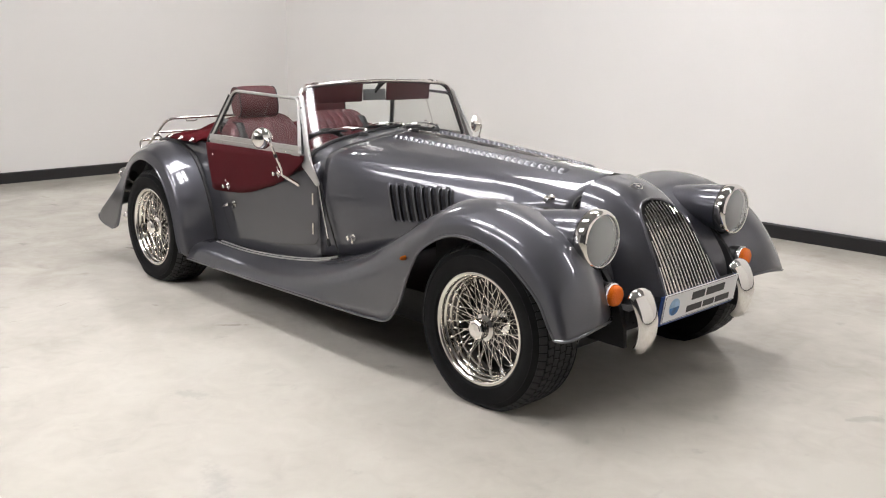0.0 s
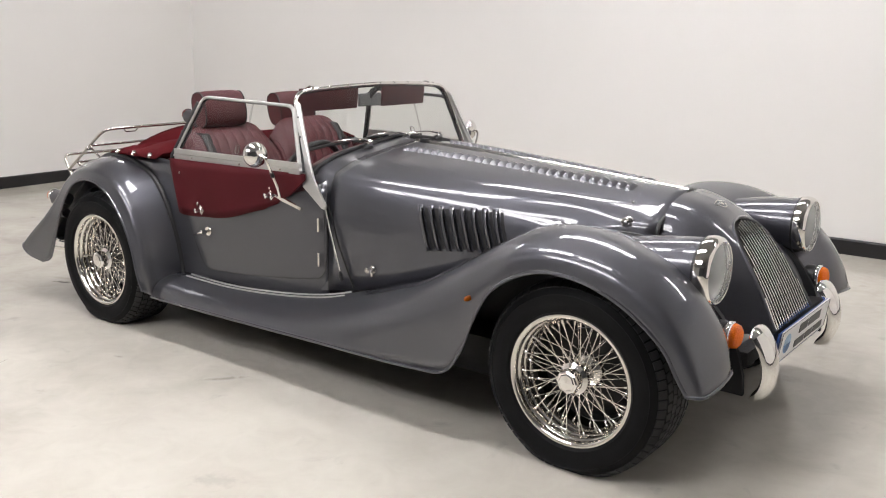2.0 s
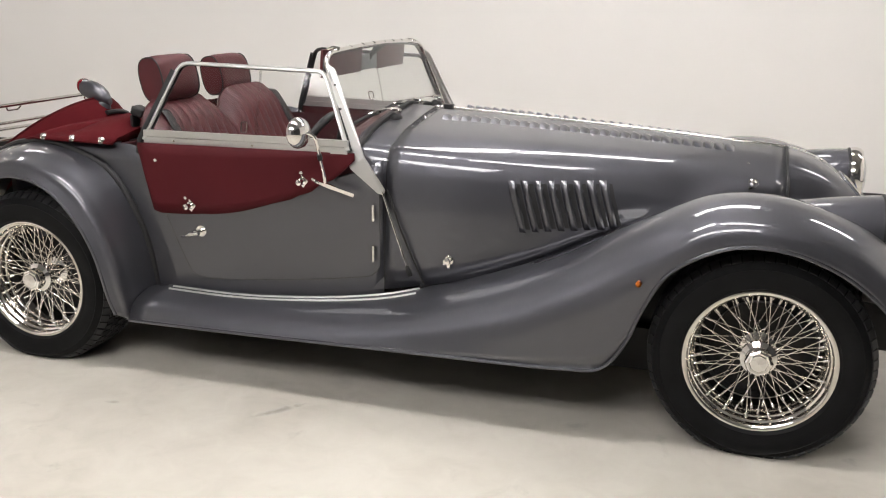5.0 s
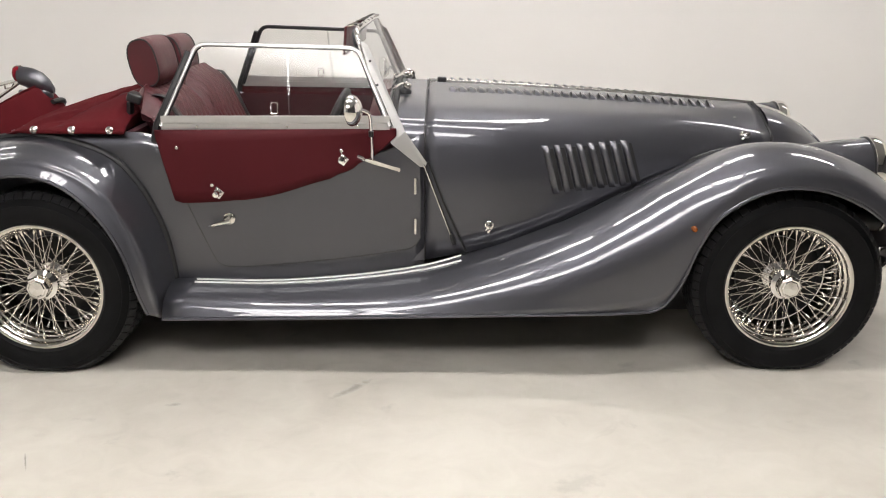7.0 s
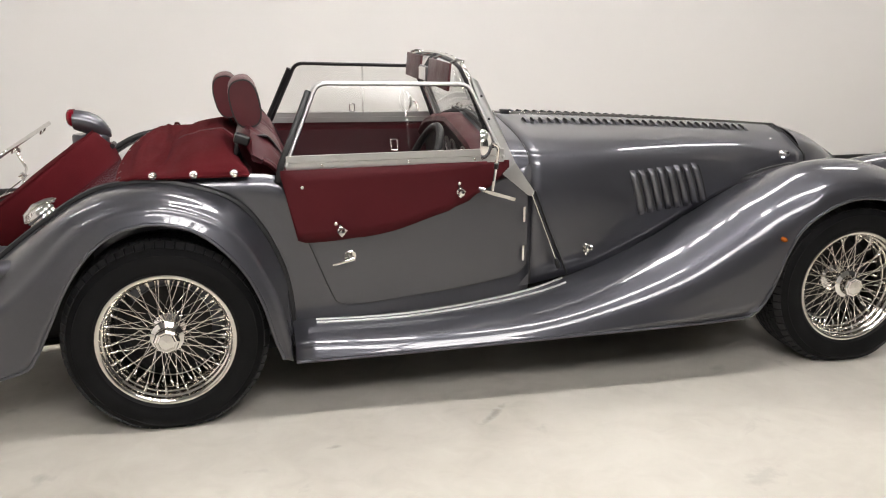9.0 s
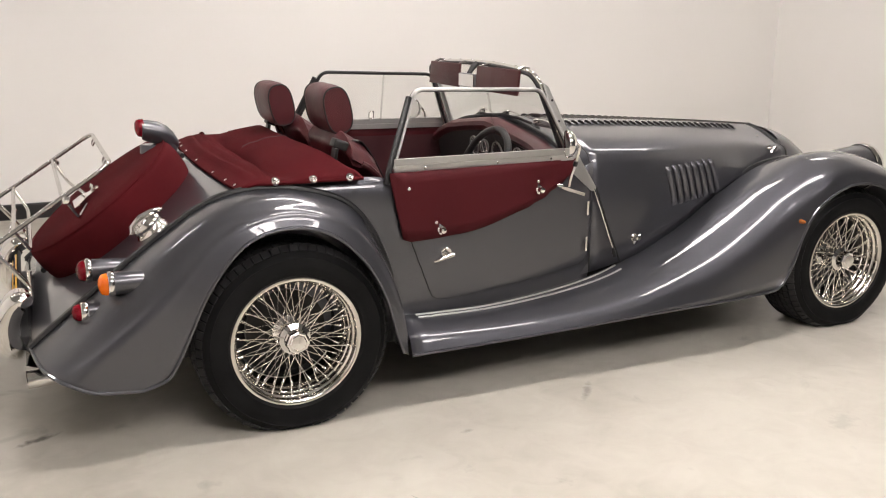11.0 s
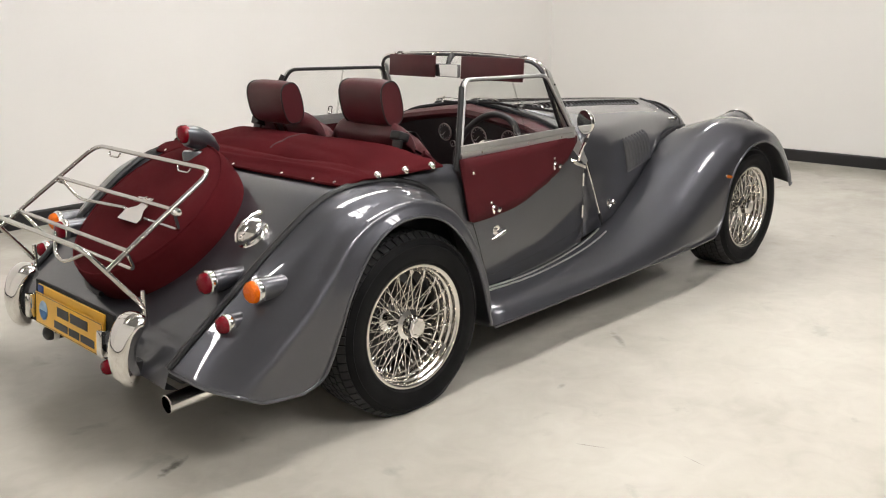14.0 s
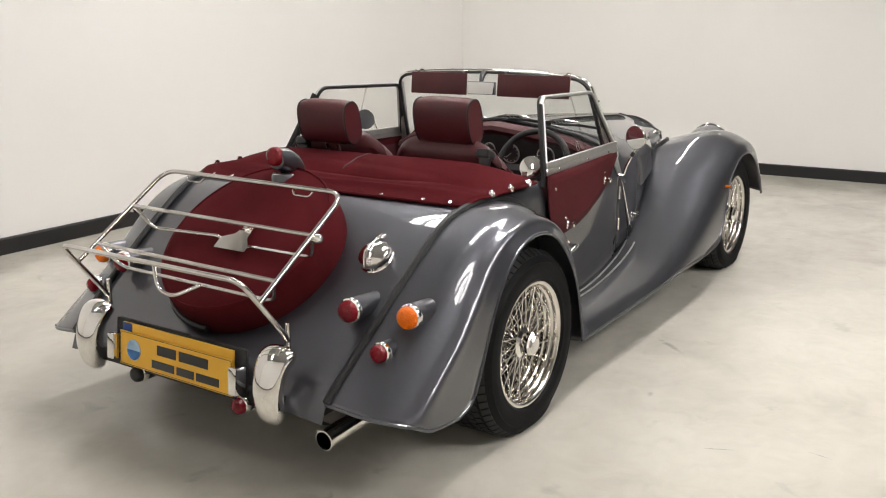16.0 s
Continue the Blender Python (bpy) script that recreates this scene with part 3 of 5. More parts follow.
FRONT_WING = [
    [(-0.845, -0.60, 0.296), (-0.845, -0.69, 0.292), (-0.845, -0.768, 0.266), (-0.845, -0.80, 0.212)],
    [(-0.45, -0.60, 0.292), (-0.45, -0.69, 0.287), (-0.45, -0.768, 0.260), (-0.45, -0.80, 0.219)],
    [(-0.05, -0.56, 0.322), (-0.05, -0.67, 0.310), (-0.05, -0.766, 0.275), (-0.05, -0.80, 0.229)],
    [(0.20, -0.525, 0.378), (0.20, -0.655, 0.357), (0.20, -0.764, 0.314), (0.20, -0.80, 0.236)],
    [(0.50, -0.455, 0.470), (0.50, -0.63, 0.462), (0.50, -0.765, 0.395), (0.50, -0.80, 0.243)],
    [(0.70, -0.405, 0.555), (0.70, -0.61, 0.568), (0.70, -0.760, 0.485), (0.69, -0.79, 0.247)],
    [(0.80, -0.375, 0.597), (0.80, -0.60, 0.630), (0.82, -0.755, 0.550), (0.80, -0.785, 0.262)],
    [(0.90, -0.350, 0.635), (0.90, -0.595, 0.686), (0.89, -0.750, 0.605), (0.866, -0.78, 0.345)],
    [(1.00, -0.330, 0.672), (1.00, -0.59, 0.740), (0.985, -0.750, 0.665), (0.915, -0.775, 0.468)],
    [(1.08, -0.335, 0.700), (1.08, -0.59, 0.771), (1.07, -0.750, 0.713), (0.985, -0.775, 0.58)],
    [(1.18, -0.338, 0.716), (1.18, -0.59, 0.783), (1.17, -0.745, 0.735), (1.13, -0.775, 0.66)],
    [(1.28, -0.300, 0.704), (1.29, -0.59, 0.775), (1.29, -0.745, 0.729), (1.28, -0.775, 0.665)],
    [(1.38, -0.262, 0.640), (1.41, -0.58, 0.740), (1.41, -0.740, 0.698), (1.41, -0.77, 0.622)],
    [(1.46, -0.275, 0.570), (1.52, -0.575, 0.688), (1.51, -0.735, 0.643), (1.50, -0.766, 0.565)],
    [(1.52, -0.285, 0.490), (1.61, -0.575, 0.608), (1.60, -0.732, 0.560), (1.57, -0.762, 0.50)],
    [(1.56, -0.30, 0.420), (1.67, -0.57, 0.515), (1.66, -0.735, 0.470), (1.615, -0.764, 0.43)],
    [(1.58, -0.33, 0.360), (1.695, -0.565, 0.410), (1.695, -0.735, 0.392), (1.645, -0.762, 0.384)],
]
rows = wing(FRONT_WING)
bm = bmesh.new()
loft(bm, rows)
front_wings = both("front_wing", bm, PAINT, car, "grey flowing front wing running into the running board")
for ob in front_wings:
    thicken(ob, 0.005, 0)
bm = bmesh.new()
tube(bm, [r[-1] for r in rows], 0.006, 8)
tube(bm, rows[-1], 0.006, 8)
both("wing_edge_bead", bm, PAINT, car)
bm = bmesh.new()
tube(bm, [r[0] + Vector((0, -0.003, 0.006)) for r in rows[14:56]], 0.0085, 8)
both("wing_welt", bm, BEAD, car)

REAR_WING = [
    [(-0.842, -0.615, 0.205), (-0.845, -0.70, 0.205), (-0.856, -0.785, 0.212), (-0.884, -0.822, 0.235)],
    [(-0.845, -0.620, 0.33), (-0.856, -0.72, 0.33), (-0.870, -0.80, 0.32), (-0.909, -0.825, 0.305)],
    [(-0.870, -0.630, 0.48), (-0.888, -0.72, 0.47), (-0.905, -0.80, 0.455), (-0.948, -0.825, 0.442)],
    [(-0.940, -0.636, 0.635), (-0.962, -0.72, 0.62), (-0.98, -0.80, 0.598), (-1.012, -0.825, 0.558)],
    [(-1.04, -0.638, 0.735), (-1.06, -0.72, 0.72), (-1.075, -0.80, 0.692), (-1.109, -0.825, 0.654)],
    [(-1.22, -0.636, 0.788), (-1.226, -0.72, 0.776), (-1.226, -0.80, 0.742), (-1.215, -0.825, 0.695)],
    [(-1.38, -0.620, 0.783), (-1.385, -0.72, 0.764), (-1.37, -0.80, 0.726), (-1.33, -0.825, 0.69)],
    [(-1.50, -0.606, 0.740), (-1.52, -0.72, 0.712), (-1.49, -0.80, 0.668), (-1.43, -0.825, 0.637)],
    [(-1.65, -0.598, 0.640), (-1.645, -0.715, 0.618), (-1.60, -0.808, 0.556), (-1.52, -0.826, 0.525)],
    [(-1.80, -0.59, 0.525), (-1.765, -0.712, 0.507), (-1.695, -0.816, 0.468), (-1.578, -0.827, 0.41)],
    [(-1.93, -0.582, 0.420), (-1.888, -0.71, 0.409), (-1.805, -0.820, 0.387), (-1.628, -0.828, 0.308)],
    [(-1.985, -0.579, 0.376), (-1.952, -0.706, 0.361), (-1.876, -0.821, 0.337), (-1.664, -0.828, 0.262)],
    [(-2.037, -0.576, 0.332), (-2.015, -0.702, 0.312), (-1.986, -0.768, 0.300), (-1.943, -0.819, 0.286), (-1.868, -0.827, 0.253), (-1.735, -0.828, 0.239)],
]
def creased(st):
    """One more pair of columns, which tightens the roll over the outer edge towards the tail."""
    if len(st) == 6:
        return [Vector(p) for p in st]
    a, b, c, d = (Vector(p) for p in st)
    w = float(np.interp(c.x, (-1.75, -1.15), (0.30, 0.45)))
    return [a, b, c.lerp(b, w), c, c.lerp(d, w), d]


rows = wing([creased(st) for st in REAR_WING], 30)
bm = bmesh.new()
loft(bm, rows)
for ob in both("rear_wing", bm, PAINT, car, "grey rounded rear wing sweeping down to the tail"):
    thicken(ob, 0.005, 0)
bm = bmesh.new()
tube(bm, [r[-1] for r in rows], 0.006, 8)
tube(bm, rows[-1], 0.006, 8)
both("wing_edge_bead", bm, PAINT, car)
bm = bmesh.new()
# beading drawn thicker than it is, to include the shadow along it
tube(bm, [r[0] + Vector((0, -0.005, 0.003)) for r in rows], 0.0125, 8)
both("wing_welt", bm, BEAD, car, "black rubber beading, widened to take in its shadow")


# --- body tub
def side_y(x, z=0.6):
    w = soft(x, [(0.06, 0.543), (0.02, 0.549), (-0.25, 0.581), (-0.65, 0.618), (-0.85, 0.632), (-1.13, 0.636), (-1.26, 0.634), (-1.40, 0.618), (-1.6, 0.600), (-2.04, 0.575)])
    return -(w - 0.06 * max(0, 0.46 - z) - 0.05 * max(0, z - 0.70))


def top_z(x):
    return soft(x, [(0.02, 0.80), (-0.05, 0.765), (-0.12, 0.74), (-0.3, 0.70), (-0.6, 0.70), (-0.78, 0.74), (-0.88, 0.80), (-1.0, 0.808), (-1.22, 0.808), (-1.34, 0.792), (-1.42, 0.768), (-1.5, 0.735)])


bm = bmesh.new()
rows = []
for i in range(41):
    x = 0.018 - 1.488 * i / 40
    lo, hi = 0.25, top_z(x)
    rows.append([Vector((x, side_y(x, lo + (hi - lo) * k / 9), lo + (hi - lo) * k / 9)) for k in range(10)])
loft(bm, rows)
for ob in both("body_side", bm, PAINT, car):
    thicken(ob, 0.004, 0)


def door_low(x):
    return soft(x, [(-0.80, 0.62), (-0.745, 0.48), (-0.711, 0.395), (-0.69, 0.352), (-0.64, 0.338), (-0.5, 0.343), (-0.27, 0.362), (-0.07, 0.386), (-0.02, 0.398), (0.006, 0.43)])


def door_top(x):
    return soft(x, [(-0.80, 0.74), (-0.6, 0.70), (-0.3, 0.70), (-0.12, 0.735), (-0.07, 0.747), (-0.01, 0.712), (0.006, 0.69)])


bm = bmesh.new()
rows = []
for i in range(49):
    x = 0.006 - 0.80 * i / 48
    lo, hi = door_low(x), door_top(x)
    rows.append([Vector((x, side_y(x, lo + (hi - lo) * k / 8) - 0.0035, lo + (hi - lo) * k / 8)) for k in range(9)])
loft(bm, rows)
doors = both("door", bm, PAINT, car, "grey cut-down door")
outline = [r[0] for r in rows] + [rows[-1][-1]] + [r[-1] for r in rows[::-1]]
bm = bmesh.new()
tube(bm, [p + Vector((0, 0.003, 0)) for p in outline], 0.0035, 6, closed=True)
for d, b in zip(doors, (bm, flipped(bm))):
    part("door_gap", b, BEAD, d)
for z in (0.619, 0.477):
    bm = bmesh.new()
    lathe(bm, [(0, -0.03), (0.0062, -0.028), (0.0062, 0.028), (0, 0.03)], pose(-0.011, -0.569, z), 10)
    for d, b in zip(doors, (bm, flipped(bm))):
        part("hinge", b, CHROME, d, "chrome hinge")
bm = bmesh.new()
y = side_y(-0.64, 0.51) - 0.004
disc(bm, (-0.643, y, 0.513), (0, -1, 0), 0.021, 0.008)
lathe(bm, [(0.009, 0), (0.008, 0.03), (0.010, 0.038), (0, 0.042)], axis((-0.643, y - 0.006, 0.513), (0, -1, 0)), 14)
tube(bm, [(-0.632, y - 0.04, 0.514), (-0.66, y - 0.043, 0.508), (-0.69, y - 0.040, 0.498), (-0.705, y - 0.036, 0.494)], [0.009, 0.0085, 0.006, 0.004], 10)
for d, b in zip(doors, (bm, flipped(bm))):
    part("door_handle", b, CHROME, d, "chrome lever handle")

# tail panel
bm = bmesh.new()


def tail_z(x, y):
    z = soft(x, [(-1.36, 0.798), (-1.44, 0.774), (-1.50, 0.742), (-1.65, 0.642), (-1.80, 0.527), (-1.93, 0.425), (-2.035, 0.345), (-2.06, 0.30), (-2.055, 0.25)])
    return z - 0.012 * (abs(y) / 0.6) ** 2


rows = []
for i in range(25):
    x = -1.36 - 0.68 * i / 24
    w = abs(side_y(x)) + 0.003
    rows.append([Vector((x, w * (2 * k / 20 - 1), tail_z(x, w * (2 * k / 20 - 1)))) for k in range(21)])
last = rows[-1]
rows.append([p + Vector((-0.015, 0, -0.04)) for p in last])
rows.append([p + Vector((0.03, 0, -0.055)) for p in last])
loft(bm, rows)
part("tail_panel", bm, PAINT, car, "grey sloping tail panel")

# black sheets beside the engine, standing in for the shade in the gap under the bonnet's edge
bm = bmesh.new()
loft(bm, [[Vector((x, bonnet_row(x)[-1].y - 0.006, bonnet_row(x)[-1].z - 0.012)), Vector((x, bonnet_row(x)[-1].y - 0.012, 0.50)), Vector((x, -0.42, 0.46))] for x in np.linspace(0.86, 1.31, 10)])
both("gap_shade_sheet", bm, PAINT_DARK, car)

# underside, inner arches and floor pan
bm = bmesh.new()
box(bm, (3.2, 0.94, 0.10), pose(-0.2, 0, 0.24), 0.01)
box(bm, (0.9, 0.60, 0.30), pose(1.0, 0, 0.40), 0.02)
box(bm, (0.9, 0.9, 0.12), pose(-1.48, 0, 0.27), 0.02)
box(bm, (2.5, 0.10, 0.09), pose(-0.1, -0.38, 0.17), 0.01)
box(bm, (2.5, 0.10, 0.09), pose(-0.1, 0.38, 0.17), 0.01)
box(bm, (0.09, 1.2, 0.07), pose(-1.245, 0, 0.318), 0.01)
box(bm, (0.09, 1.0, 0.06), pose(1.245, 0, 0.26), 0.01)
part("chassis", bm, PAINT_DARK, car, "black underbody and axles")
for x, y in ((FX, -0.42), (RX, -0.56)):
    bm = bmesh.new()
    slab(bm, [(x + 0.44 * math.cos(a), y, max(0.2, 0.29 + 0.40 * math.sin(a))) for a in (math.pi * k / 20 for k in range(21))], (0, 0.02, 0))
    both("inner_arch", bm, PAINT_DARK, car)


# --- wheels
def settle(bm):
    """The tyre's foot pressed flat on the floor, its walls bulging a little above it."""
    for v in bm.verts:
        low = -0.255 - v.co.z
        if low > 0:
            mid = 0.114
            v.co.y = mid + (v.co.y - mid) * (1 + 0.055 * math.sin(min(1.0, low / 0.045) * math.pi))
        v.co.z = max(v.co.z, -0.298 - 0.004 * max(0.0, -0.314 - v.co.z))


def wheel():
    """A wire wheel at the origin, its outer face towards -y."""
    ax = axis((0, 0, 0), (0, -1, 0))
    bm = bmesh.new()
    prof = [(0.2160, -0.006), (0.2175, 0.002), (0.2165, 0.007), (0.212, 0.0090), (0.205, 0.0075), (0.2005, 0.003), (0.1985, -0.004), (0.1985, -0.013), (0.1935, -0.017), (0.1915, -0.020), (0.1908, -0.036),
            (0.1860, -0.040), (0.1845, -0.044), (0.1840, -0.062), (0.1800, -0.066), (0.1785, -0.070), (0.178, -0.100), (0.174, -0.135), (0.190, -0.155), (0.21, -0.17)]
    lathe(bm, [(r, h - 0.009) for r, h in prof], ax, 64)
    root = link("wheel", bm, RIM, car, "polished chrome wire wheel with black tyre")
    bm = bmesh.new()
    tp = [(0.206, 0.0), (0.214, 0.012), (0.222, 0.0175), (0.2235, 0.0200), (0.2265, 0.0208), (0.228, 0.0205), (0.240, 0.0245), (0.262, 0.0260), (0.278, 0.0225), (0.280, 0.0238), (0.2835, 0.0220), (0.285, 0.0195), (0.295, 0.0125), (0.302, 0.004), (0.311, -0.012), (0.3165, -0.032), (0.318, -0.06),
          (0.318, -0.10), (0.318, -0.14), (0.3165, -0.165), (0.311, -0.185), (0.302, -0.20), (0.27, -0.22), (0.235, -0.218), (0.21, -0.20)]
    lathe(bm, [(r, h - 0.014) for r, h in tp], ax, 72)
    settle(bm)
    part("tyre", bm, RUBBER, root, "black rubber tyre", trim=False)
    # tread: blocks in staggered rows across the crown, and longer ones over the shoulders
    bm = bmesh.new()
    for row, (r, h, tilt, wide, skew) in enumerate(((0.3085, -0.0165, -34, 0.028, 0), (0.3170, -0.0490, -8, 0.024, 12), (0.3178, -0.080, 0, 0.025, -12), (0.3178, -0.1125, 0, 0.026, 12), (0.3178, -0.145, 0, 0.025, -12), (0.3170, -0.1765, 8, 0.024, 12), (0.3085, -0.2080, 34, 0.028, 0))):
        for k in range(64):
            m = ax @ pose(0, 0, 0, 0, 0, 360 * (k + 0.5 * (row % 2)) / 64) @ pose(r, 0, h, 0, 90 + tilt, 0) @ pose(0, 0, 0, 0, 0, skew)
            box(bm, (wide, 2 * math.pi * r / 64 * 0.82, 0.0040), m)
    settle(bm)
    part("tread", bm, TREAD, root, trim=False, smooth=False)
    # hub and knock-off spinner
    bm = bmesh.new()
    lathe(bm, [(0.050, -0.145), (0.052, -0.125), (0.030, -0.115), (0.034, -0.060), (0.050, -0.052), (0.053, -0.044), (0.052, -0.034), (0.038, -0.026), (0.034, -0.01), (0.030, 0.0)], ax, 32)
    part("hub", bm, CHROME, root, trim=False)
    bm = bmesh.new()
    lathe(bm, [(0.040, -0.018), (0.041, 0.0), (0.038, 0.007), (0.033, 0.010), (0.028, 0.0095), (0.025, 0.012), (0.0, 0.014)], ax, 8)
    part("spinner", bm, CHROME, root, "eight-sided chrome hub nut", trim=False, sharp=20)
    # spokes: outer row to the rim's outer bed, inner rows crossing
    def spoke(r0, h0, r1, h1, turn):
        p0 = Vector((r0, 0, h0))
        p1 = Vector((r1 * math.cos(turn), r1 * math.sin(turn), h1))
        b = bmesh.new()
        d = (p1 - p0).normalized()
        tube(b, [p0, p1], 0.0017, 6)
        tube(b, [p1 - d * 0.017, p1 - d * 0.015, p1 + d * 0.004], [0.0024, 0.0042, 0.0046], 8)
        return b
    sets = [(0.044, -0.036, 0.190, -0.037, 0.44, 18, 0.0), (0.044, -0.040, 0.1845, -0.062, -0.44, 18, 0.007), (0.050, -0.122, 0.180, -0.084, 0.52, 18, 0.0), (0.050, -0.126, 0.179, -0.102, -0.52, 18, 0.171)]
    for r0, h0, r1, h1, turn, count, shift in sets:
        first = None
        for k in range(count):
            a = 360 * k / count + math.degrees(shift)
            m = ax @ pose(0, 0, 0, 0, 0, a)
            if first is None:
                first = part("spoke", spoke(r0, h0, r1, h1, turn), SPOKE, root, trim=False, m=m)
            else:
                again(first, m)
    # brake disc and drum behind
    bm = bmesh.new()
    lathe(bm, [(0.05, -0.150), (0.135, -0.150), (0.135, -0.172), (0.05, -0.172)], ax, 40)
    part("brake_disc", bm, DISC, root, "worn steel brake disc", trim=False)
    bm = bmesh.new()
    lathe(bm, [(0.0, -0.185), (0.168, -0.185), (0.170, -0.165), (0.172, -0.150)], ax, 40)
    part("brake_shield", bm, PAINT_DARK, root, "black brake shield", trim=False)
    return root


front = wheel()
rest = [pose(RX, -REAR_HUB_Y, HUB_Z), pose(FX, FRONT_HUB_Y + 0.018, HUB_Z, 0, 0, 180), pose(RX, REAR_HUB_Y + 0.034, HUB_Z, 0, 0, 180)]
for m in rest:
    w = copy_thing(front, m)
    w.parent = car
front.matrix_basis = pose(FX, -FRONT_HUB_Y, HUB_Z)


# --- lamps
def headlamp(side):
    c = Vector((1.615, side * 0.462, 0.676))
    bm = bmesh.new()
    rows = []
    for k in range(13):
        t = k / 12
        x = 1.57 - 0.36 * t
        r = 0.104 * (1 - 0.42 * t ** 2.2)
        zc = 0.676 - 0.012 * t + 0.02 * t
        yc = side * (0.462 + 0.02 * t)
        rows.append([Vector((x, yc + r * math.cos(a) * (1 + 0.10 * t), zc + r * math.sin(a) * (1.0 - 0.25 * t))) for a in (2 * math.pi * q / 32 for q in range(32))])
    loft(bm, rows, closed_v=True, caps=True)
    pod = part("headlamp", bm, PAINT, car, "grey headlamp pod with chrome bezel and clear lens")
    ax = axis((1.57, side * 0.462, 0.676), (1, 0, 0))
    bm = bmesh.new()
    lathe(bm, [(0.102, -0.018), (0.109, -0.014), (0.1115, -0.002), (0.1110, 0.010), (0.1075, 0.022), (0.1010, 0.0300), (0.0955, 0.0320), (0.0930, 0.0305), (0.0915, 0.022)], ax, 48)
    part("bezel", bm, CHROME, pod, "chrome bezel")
    bm = bmesh.new()
    lathe(bm, [(0.098, -0.026), (0.1065, -0.022), (0.1075, -0.017), (0.1065, -0.012), (0.098, -0.012)], ax, 48)
    part("bezel_gasket", bm, BEAD, pod, "black rubber gasket")
    bm = bmesh.new()
    lathe(bm, [(0.0920, 0.020), (0.084, 0.000), (0.065, -0.018), (0.035, -0.032), (0.0, -0.036)], ax, 40)
    part("reflector", bm, REFLECTOR, pod)
    bm = bmesh.new()
    lathe(bm, [(0.007, -0.038), (0.007, -0.01), (0.012, -0.008), (0.012, 0.002), (0.0, 0.005)], ax, 16)
    part("bulb_shield", bm, REFLECTOR, pod)
    # moulded ribs behind the glass
    bm = bmesh.new()
    for k in range(-4, 5):
        yy = 0.0175 * k
        h = math.sqrt(max(0, 0.080 ** 2 - yy ** 2)) * (0.55 if k % 2 else 0.8)
        tube(bm, [ax @ Vector((h * q, yy, 0.039 - 0.022 * (yy * yy + (h * q) ** 2) / 0.0086)) for q in (-1, -0.5, 0, 0.5, 1)], 0.0022, 5)
    for hh in (-0.045, -0.012, 0.028):
        w = math.sqrt(0.080 ** 2 - hh ** 2)
        tube(bm, [ax @ Vector((hh, w * q, 0.040 - 0.022 * (hh * hh + (w * q) ** 2) / 0.0086)) for q in (-1, -0.5, 0, 0.5, 1)], 0.0030, 5)
    part("lens_ribs", bm, LENS_CLEAR, pod).visible_shadow = False
    bm = bmesh.new()
    lathe(bm, [(0.0922, 0.026), (0.084, 0.034), (0.066, 0.043), (0.038, 0.049), (0.0, 0.052)], ax, 40)
    part("lens", bm, LENS_CLEAR, pod, "clear domed glass").visible_shadow = False


for s in (-1, 1):
    headlamp(s)


def lamp_unit(name, c, r, mat, length, direction=(-1, 0, 0), shell=PAINT, label=""):
    """A round lens on a short pod; c: the lens's middle."""
    d = Vector(direction).normalized()
    ax = axis(c, d)
    bm = bmesh.new()
    lathe(bm, [(r * 0.99, -0.014), (r * 1.0, -0.03), (r * 0.97, -0.5 * length), (r * 0.80, -length), (0, -length)], ax, 28)
    pod = part(name, bm, shell, car, label)
    bm = bmesh.new()
    lathe(bm, [(r * 0.98, -0.022), (r * 1.08, -0.018), (r * 1.10, -0.011), (r * 1.06, -0.004), (r * 0.93, -0.001)], ax, 28)
    part("chrome_ring", bm, CHROME, pod, "chrome ring")
    bm = bmesh.new()
    lathe(bm, [(r * 0.94, -0.010), (r * 0.93, 0.006), (r * 0.84, 0.016), (r * 0.62, 0.022), (r * 0.30, 0.026), (0, 0.027)], ax, 28)
    part("lens", bm, mat, pod)
    return pod


for s in (-1, 1):
    lamp_unit("indicator_lamp", (1.655, s * 0.455, 0.488), 0.042, AMBER, 0.13, (1, 0, 0), BLACK, "round amber front indicator")
    lamp_unit("tail_lamp", (-1.858, s * 0.522, 0.547), 0.036, RED, 0.14, (-1, 0, 0), PAINT, "round red tail lamp on a grey pod")
    lamp_unit("indicator_lamp", (-1.806, s * 0.70, 0.545), 0.036, AMBER, 0.14, (-1, 0, 0), PAINT, "round amber rear indicator on a grey pod")
    lamp_unit("reflector_lamp", (-1.886, s * 0.656, 0.453), 0.029, RED, 0.11, (-1, 0, 0), PAINT, "round red reflector on a grey pod")
    lamp_unit("side_marker", (0.895, s * 0.772, 0.534), 0.0100, AMBER_DULL, 0.03, (0, s, 0), BLACK, "small amber side marker")

# --- spare wheel under its cover, on the tail
TAILN = Vector((-0.60, 0, 0.80))
ax = axis(Vector((-1.735, -0.012, 0.655)), TAILN, (0, 1, 0))
bm = bmesh.new()
lathe(bm, [(0.306, -0.09), (0.316, -0.05), (0.318, 0.0), (0.315, 0.035), (0.309, 0.050), (0.299, 0.058), (0.24, 0.064), (0.12, 0.062), (0.0, 0.060)], ax, 72)
for v in bm.verts:
    v.co += TAILN * 0.004 * noise.noise(v.co * 7)
spare = part("spare_wheel_cover", bm, CLOTH, car, "burgundy cloth cover over the spare wheel")
bm = bmesh.new()
tube(bm, [ax @ Vector((0.306 * math.cos(a), 0.306 * math.sin(a), 0.056)) for a in (2 * math.pi * k / 72 for k in range(72))], 0.0035, 6, closed=True)
part("piping", bm, CLOTH, spare)
bm = bmesh.new()
